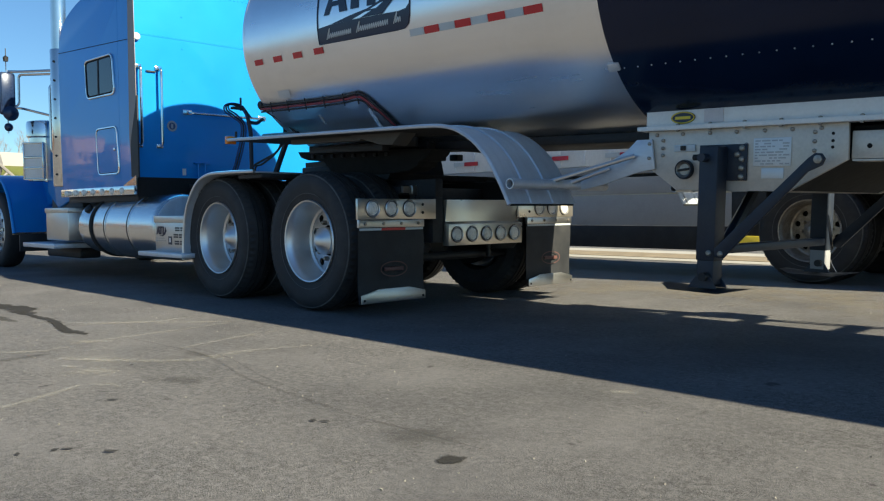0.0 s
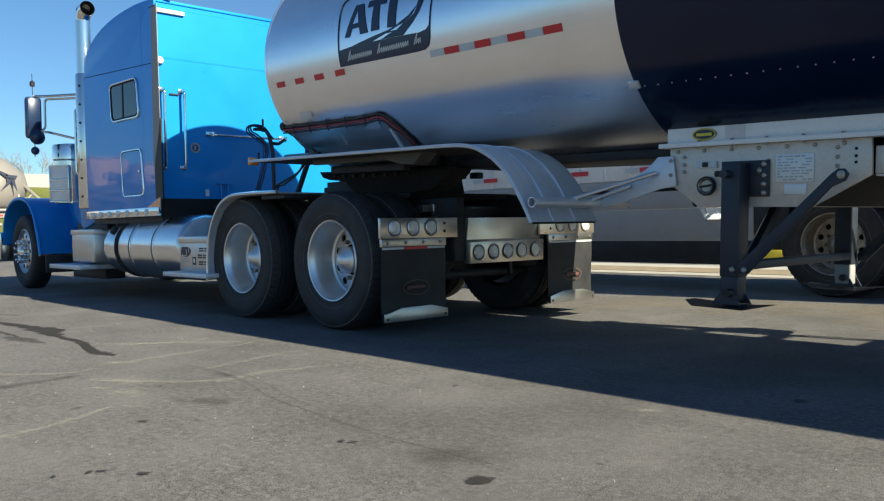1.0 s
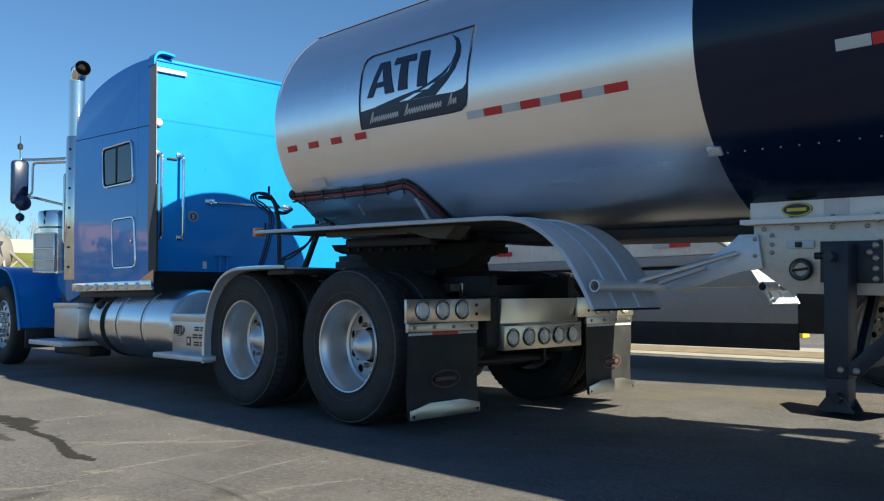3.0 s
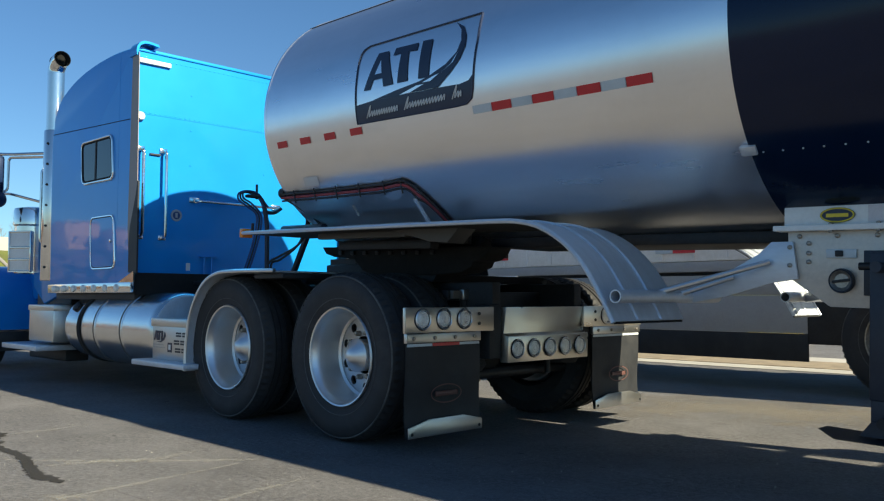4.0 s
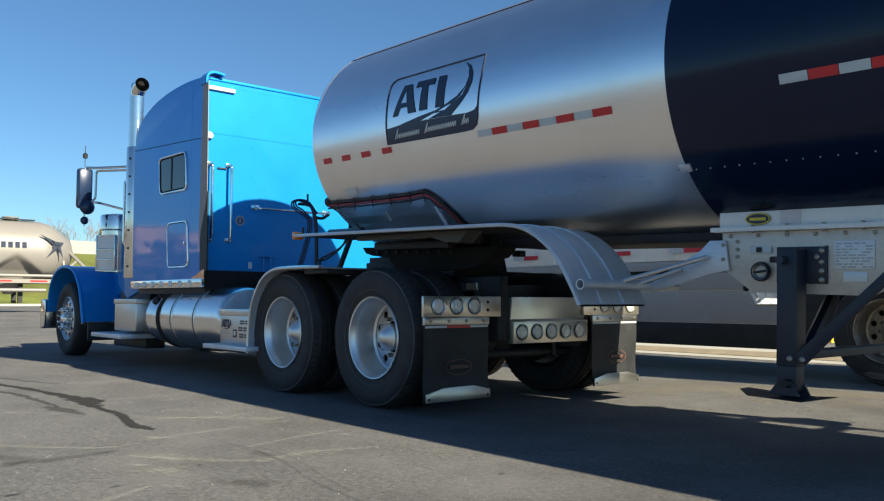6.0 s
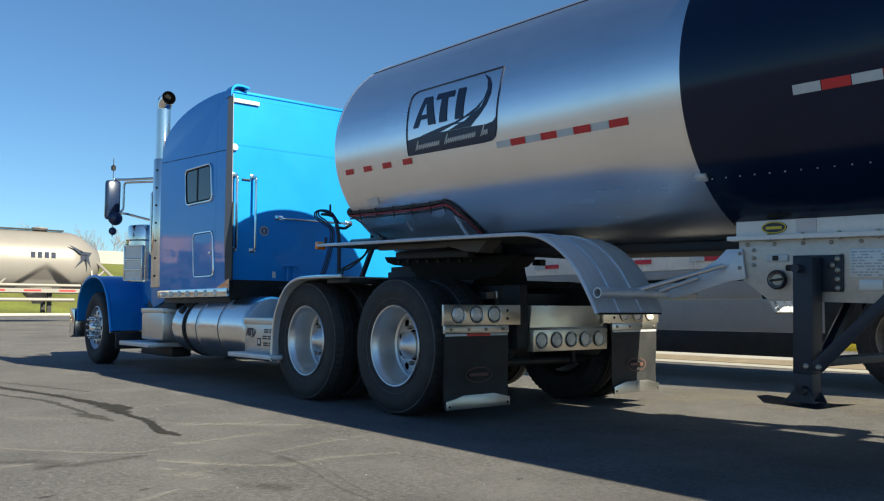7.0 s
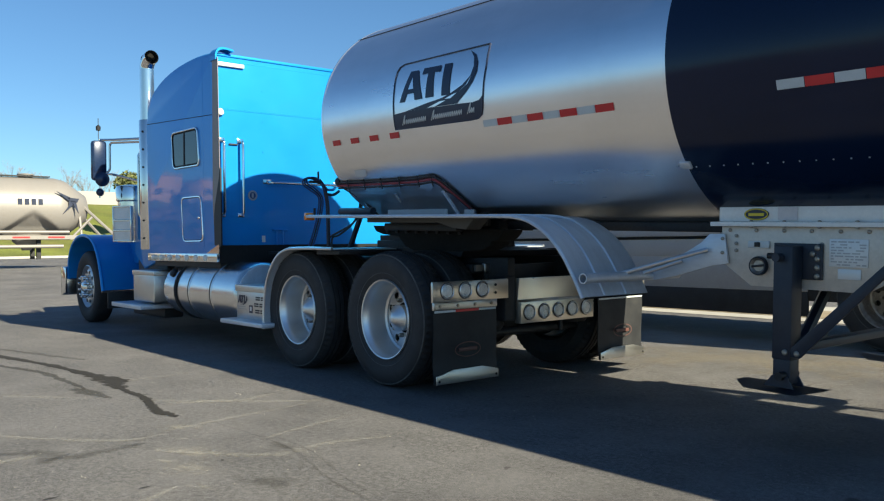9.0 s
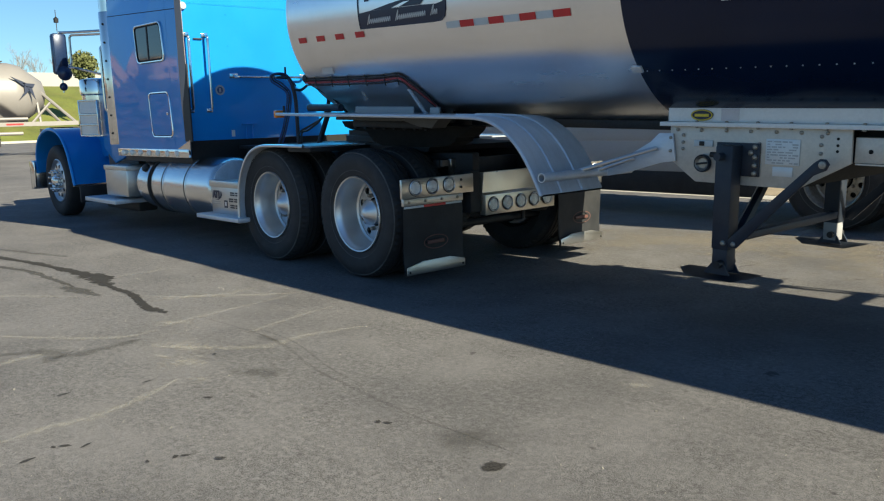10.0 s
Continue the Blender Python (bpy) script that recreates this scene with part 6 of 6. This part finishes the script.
tb = part("bulk_tank", far_mesh(barrel()), TANTANK, tanker, "tan painted tank barrel")
for x in (-8.2, -4.9, -1.6):
    part("hopper_cone", far_mesh(lathe([(0.62, -0.6), (0.50, -0.95), (0.22, -1.2), (0.16, -1.3), (0, -1.3)], 40, Matrix.Translation((x, 0, 2.0)))), TANTANK, tanker)
    part("hatch", far_mesh(lathe([(0.26, 0), (0.26, 0.1), (0.3, 0.12), (0.3, 0.16), (0, 0.2)], 20, Matrix.Translation((x, 0, 3.52)))), TANTANK, tanker)
part("roof_walk", far_mesh(box(-9.0, -0.8, -0.4, -0.1, 3.56, 3.60)), DARK, tanker)
for s in (-0.9, 0.9):
    part("chassis_beam", far_mesh(box(-10.2, 1.6, s - 0.06, s + 0.06, 1.12, 1.28)), TANTANK, tanker)
    for x in (-9.5, -6.4, -3.3, -0.1):
        part("strut", far_mesh(pipe([(x, s, 1.25), (x + 0.7, s * 1.05, 2.0)], 0.05, 6)), TANTANK, tanker)
    part("nose_strut", far_mesh(pipe([(1.5, s, 1.25), (0.1, s * 0.6, 2.7)], 0.06, 6)), TANTANK, tanker)
    part("nose_strut", far_mesh(pipe([(0.2, s, 1.25), (0.2, s * 0.6, 2.6)], 0.05, 6)), TANTANK, tanker)
part("discharge_pipe", far_mesh(cyl((-9.6, -0.95, 0.85), (-0.5, -0.95, 0.85), 0.07, seg=12)), TANTANK, tanker)
part("air_pipe", far_mesh(cyl((-9.6, -1.05, 1.40), (-0.3, -1.05, 1.40), 0.06, seg=12)), TANTANK, tanker)
for x in (-0.45, 0.5):
    part("landing_leg", far_mesh(box(-1.35 + x * 0.1, -1.2 + x * 0.1, 1.4 * x - 0.07, 1.4 * x + 0.07, 0.35, 1.15)), DARK, tanker)
for k in range(8):
    part("reflective_tape", far_mesh(box(-9.8 + 1.25 * k, -9.2 + 1.25 * k, -0.975, -0.965, 1.17, 1.23)), RED, tanker)
# plain shapes in place of the mark on its side
for k in range(4):
    part("mark_bar", far_mesh(box(-2.15 + 0.24 * k, -2.0 + 0.24 * k, -1.215, -1.18, 2.44, 2.66)), NAVY, tanker)
bm = bmesh.new()
for blade in ([(-0.80, 2.98), (-0.28, 2.74), (-0.36, 2.62)], [(-0.40, 2.74), (0.04, 2.70), (-0.04, 2.54), (-0.28, 2.60)], [(-0.28, 2.62), (-0.08, 2.58), (0.02, 2.12), (-0.18, 2.46)], [(-0.34, 2.64), (-0.16, 2.48), (-0.56, 2.10), (-0.34, 2.42)]):
    add_prism(bm, blade, "y", -1.215, -1.16)
part("mark_star", far_mesh(bm), NAVY, tanker)


def far_wheel(x, y):
    t = part("tyre", far_mesh(lathe([(0.29, 0.1), (0.36, 0.14), (0.48, 0.13), (0.52, 0.09), (0.52, -0.09), (0.48, -0.13), (0.29, -0.1)], 32, facing((0, -1, 0), (x, y, 0.52)), closed=True)), RUBBER, tanker)
    part("rim", far_mesh(lathe([(0.30, 0.10), (0.28, 0.05), (0.2, 0.0), (0.12, 0.02), (0.1, 0.09), (0.0, 0.1)], 32, facing((0, -1, 0), (x, y, 0.52)))), WHEELMET, t)


for x in (-9.3, -8.0, 1.6, 2.9):
    for y in (-1.08, 1.08):
        far_wheel(x, y)
for y in (-1.05, 1.05):
    far_wheel(6.6, y)
cabm = prism([(3.6, 1.25), (3.6, 2.95), (3.75, 3.02), (5.3, 3.02), (5.5, 2.9), (5.75, 2.1), (7.0, 1.75), (7.35, 1.45), (7.4, 0.75), (6.9, 0.7), (6.0, 0.95), (5.6, 0.75), (5.4, 1.2)], "y", -1.08, 1.08, 0.04)
cabp = part("cab", far_mesh(cabm), WHITE, tanker, "white day cab")
part("cab_window", far_mesh(box(3.59, 3.605, -0.6, 0.6, 2.1, 2.75)), GLASSY, cabp)
part("cab_window", far_mesh(prism([(4.7, 2.05), (4.7, 2.75), (5.35, 2.75), (5.55, 2.05)], "y", -1.09, 1.09)), GLASSY, cabp)
part("cab_window", far_mesh(box(3.8, 4.35, -1.09, 1.09, 2.1, 2.7)), GLASSY, cabp)
part("fuel_tank", far_mesh(cyl((4.0, -0.9, 0.75), (5.4, -0.9, 0.75), 0.32)), WHEELMET, tanker)
part("frame_rail", far_mesh(box(0.9, 7.2, -0.45, 0.45, 0.8, 1.05)), DARK, tanker)
part("fender", far_mesh(box(0.2, 1.2, -1.2, -0.6, 0.35, 1.0, 0.05)), TANTANK, tanker)

# ---- marks on the ground ----
patch("oil_stain", [ribbon([(-6.5, -3.35), (-5.0, -3.12), (-3.9, -2.93), (-3.16, -2.78), (-2.55, -2.71), (-2.2, -2.67)], 0.085, 2), ribbon([(-2.7, -2.72), (-2.1, -2.66), (-1.8, -2.63), (-1.54, -2.70), (-1.35, -2.72)], 0.155, 3), ribbon([(-2.1, -2.63), (-1.95, -2.60), (-1.70, -2.53)], 0.06, 4), ribbon([(-1.7, -2.68), (-1.2, -2.72), (-0.86, -2.72), (-0.55, -2.78), (-0.36, -2.82)], 0.052, 6), ribbon([(-0.72, -2.75), (-0.40, -2.81), (-0.26, -2.83), (-0.02, -2.80)], 0.082, 7)], OIL, "dark oil trail on asphalt")
patch("old_oil_blot", [spot(-1.38, -2.95, 0.42, 0.13, 0.1, 4), ribbon([(-4.2, -3.32), (-3.25, -3.09), (-2.68, -2.95), (-2.14, -2.93), (-1.5, -2.92)], 0.07, 8)], BLOT, "older greyish oil blot on asphalt", 0.001)
patch("dust_film", [spot(1.2, 2.1, 2.6, 1.25, 0.25, 91), spot(3.4, 1.9, 2.0, 1.2, 0.1, 92)], DUST, "pale brown dust on asphalt", 0.0004)
patch("damp_patch", [ribbon([(-5.2, -2.95), (-3.82, -2.58), (-3.2, -2.41)], 0.10, 9), ribbon([(0.2, -4.0), (0.36, -3.72), (0.55, -3.65), (0.56, -3.46), (0.52, -3.2)], 0.13, 12), spot(0.56, -3.73, 0.10, 0.16, 0, 11), spot(1.67, -3.06, 0.22, 0.16, 0.5, 13), spot(3.1, -2.95, 0.25, 0.22, 0, 14), spot(1.1, -2.68, 0.28, 0.07, 0, 15)], WET, "damp dark patch on asphalt", 0.002)
scuffs = [[(-1.9, -3.7), (-1.65, -3.48), (-1.38, -3.24), (-1.01, -3.01)], [(-0.88, -2.86), (-0.57, -2.60), (-0.30, -2.34), (0.04, -1.96), (0.14, -1.80)], [(-0.49, -2.74), (-0.42, -2.48), (-0.29, -2.23), (-0.33, -1.93)], [(0.31, -3.04), (0.28, -2.87), (0.25, -2.62), (0.21, -2.35), (0.15, -1.92)],
          [(-0.26, -3.82), (-0.01, -3.64), (0.27, -3.42), (0.41, -3.23), (0.38, -3.05)], [(0.46, -4.0), (0.43, -3.87), (0.42, -3.74)], [(-1.69, -2.54), (-1.69, -2.29), (-1.74, -1.95)], [(1.72, -4.31), (1.68, -4.09), (1.69, -3.9), (1.60, -3.64), (1.45, -3.4)], [(0.70, -3.26), (1.0, -3.05), (1.25, -2.8), (1.23, -2.46), (1.34, -2.08)], [(0.9, -2.7), (0.78, -2.3), (0.70, -1.9)]]
for k, shape in enumerate([ribbon(line, 0.055 + 0.018 * (k % 3), 30 + k) for k, line in enumerate(scuffs)] + [spot(0.9, -3.1, 0.35, 0.18, 0.4, 60), spot(1.2, -3.25, 0.25, 0.2, 1, 61), spot(1.55, -3.33, 0.12, 0.07, 0.5, 63), spot(0.99, -3.28, 0.12, 0.05, 0.7, 64), spot(3.2, -1.95, 0.12, 0.1, 0, 62), spot(0.3, -2.9, 0.3, 0.12, 0.9, 65)]):
    patch("scuff_mark", [shape], SCUFF, "pale dried scuff mark on asphalt", 0.0025 + 0.0003 * k)
patch("scrape", [ribbon([(3.11, -1.84), (3.17, -1.85), (3.22, -1.885)], 0.010, 71), ribbon([(0.53, -3.08), (0.60, -3.0), (0.66, -2.92)], 0.022, 72), ribbon([(2.0, -3.19), (2.01, -3.05)], 0.012, 73)], SCUFF, "small white scrape on asphalt", 0.0035)
patch("crack", [ribbon([(0.30, -2.70), (0.75, -2.67), (1.22, -2.68), (1.84, -2.83), (2.38, -2.89), (2.79, -2.92), (3.11, -2.91), (3.36, -2.91)], 0.020, 81), ribbon([(0.8, -2.60), (1.3, -2.62), (1.84, -2.76), (2.3, -2.83)], 0.015, 82)], SEAM, "thin dark seam in the asphalt", 0.003)
patch("oil_drip", [spot(3.345, -3.055, 0.055, 0.075, 0.3, 90)] + [spot(x, y, 0.022 + 0.012 * (k % 3), 0.012 + 0.006 * (k % 2), k, 91 + k) for k, (x, y) in enumerate([(1.93, -4.15), (1.95, -4.11), (2.01, -4.05), (2.39, -3.84), (2.41, -3.81), (2.0, -4.27), (2.36, -3.94), (1.84, -3.43), (1.38, -3.53), (2.68, -3.07), (2.72, -3.05), (1.27, -3.9), (1.18, -3.06), (2.54, -3.73)])], DRIP, "small dark oil drips", 0.0035)

# loose chips of stone lying on the asphalt
rnd = random.Random(77)
bm = bmesh.new()
for k in range(2600):
    x, y = rnd.uniform(-5, 6.0), rnd.uniform(-4.9, 2.2)
    s = rnd.uniform(0.0018, 0.0042) * (1.6 if rnd.random() < 0.06 else 1)
    q = Euler((rnd.uniform(0, 6), rnd.uniform(0, 6), rnd.uniform(0, 6))).to_matrix()
    vs = [bm.verts.new(Vector((x, y, s * 0.5)) + q @ Vector(p) * s) for p in ((1, 0, -0.5), (-0.6, 0.9, -0.4), (-0.7, -0.8, -0.5), (0.1, 0.1, 0.8))]
    for a, c, d in ((0, 1, 2), (0, 3, 1), (1, 3, 2), (2, 3, 0)):
        bm.faces.new((vs[a], vs[c], vs[d]))
tagged(part("stone_chips", bm, STONE, smooth=0), "tiny pale stone chips scattered on asphalt", "gravel", kind="stuff")
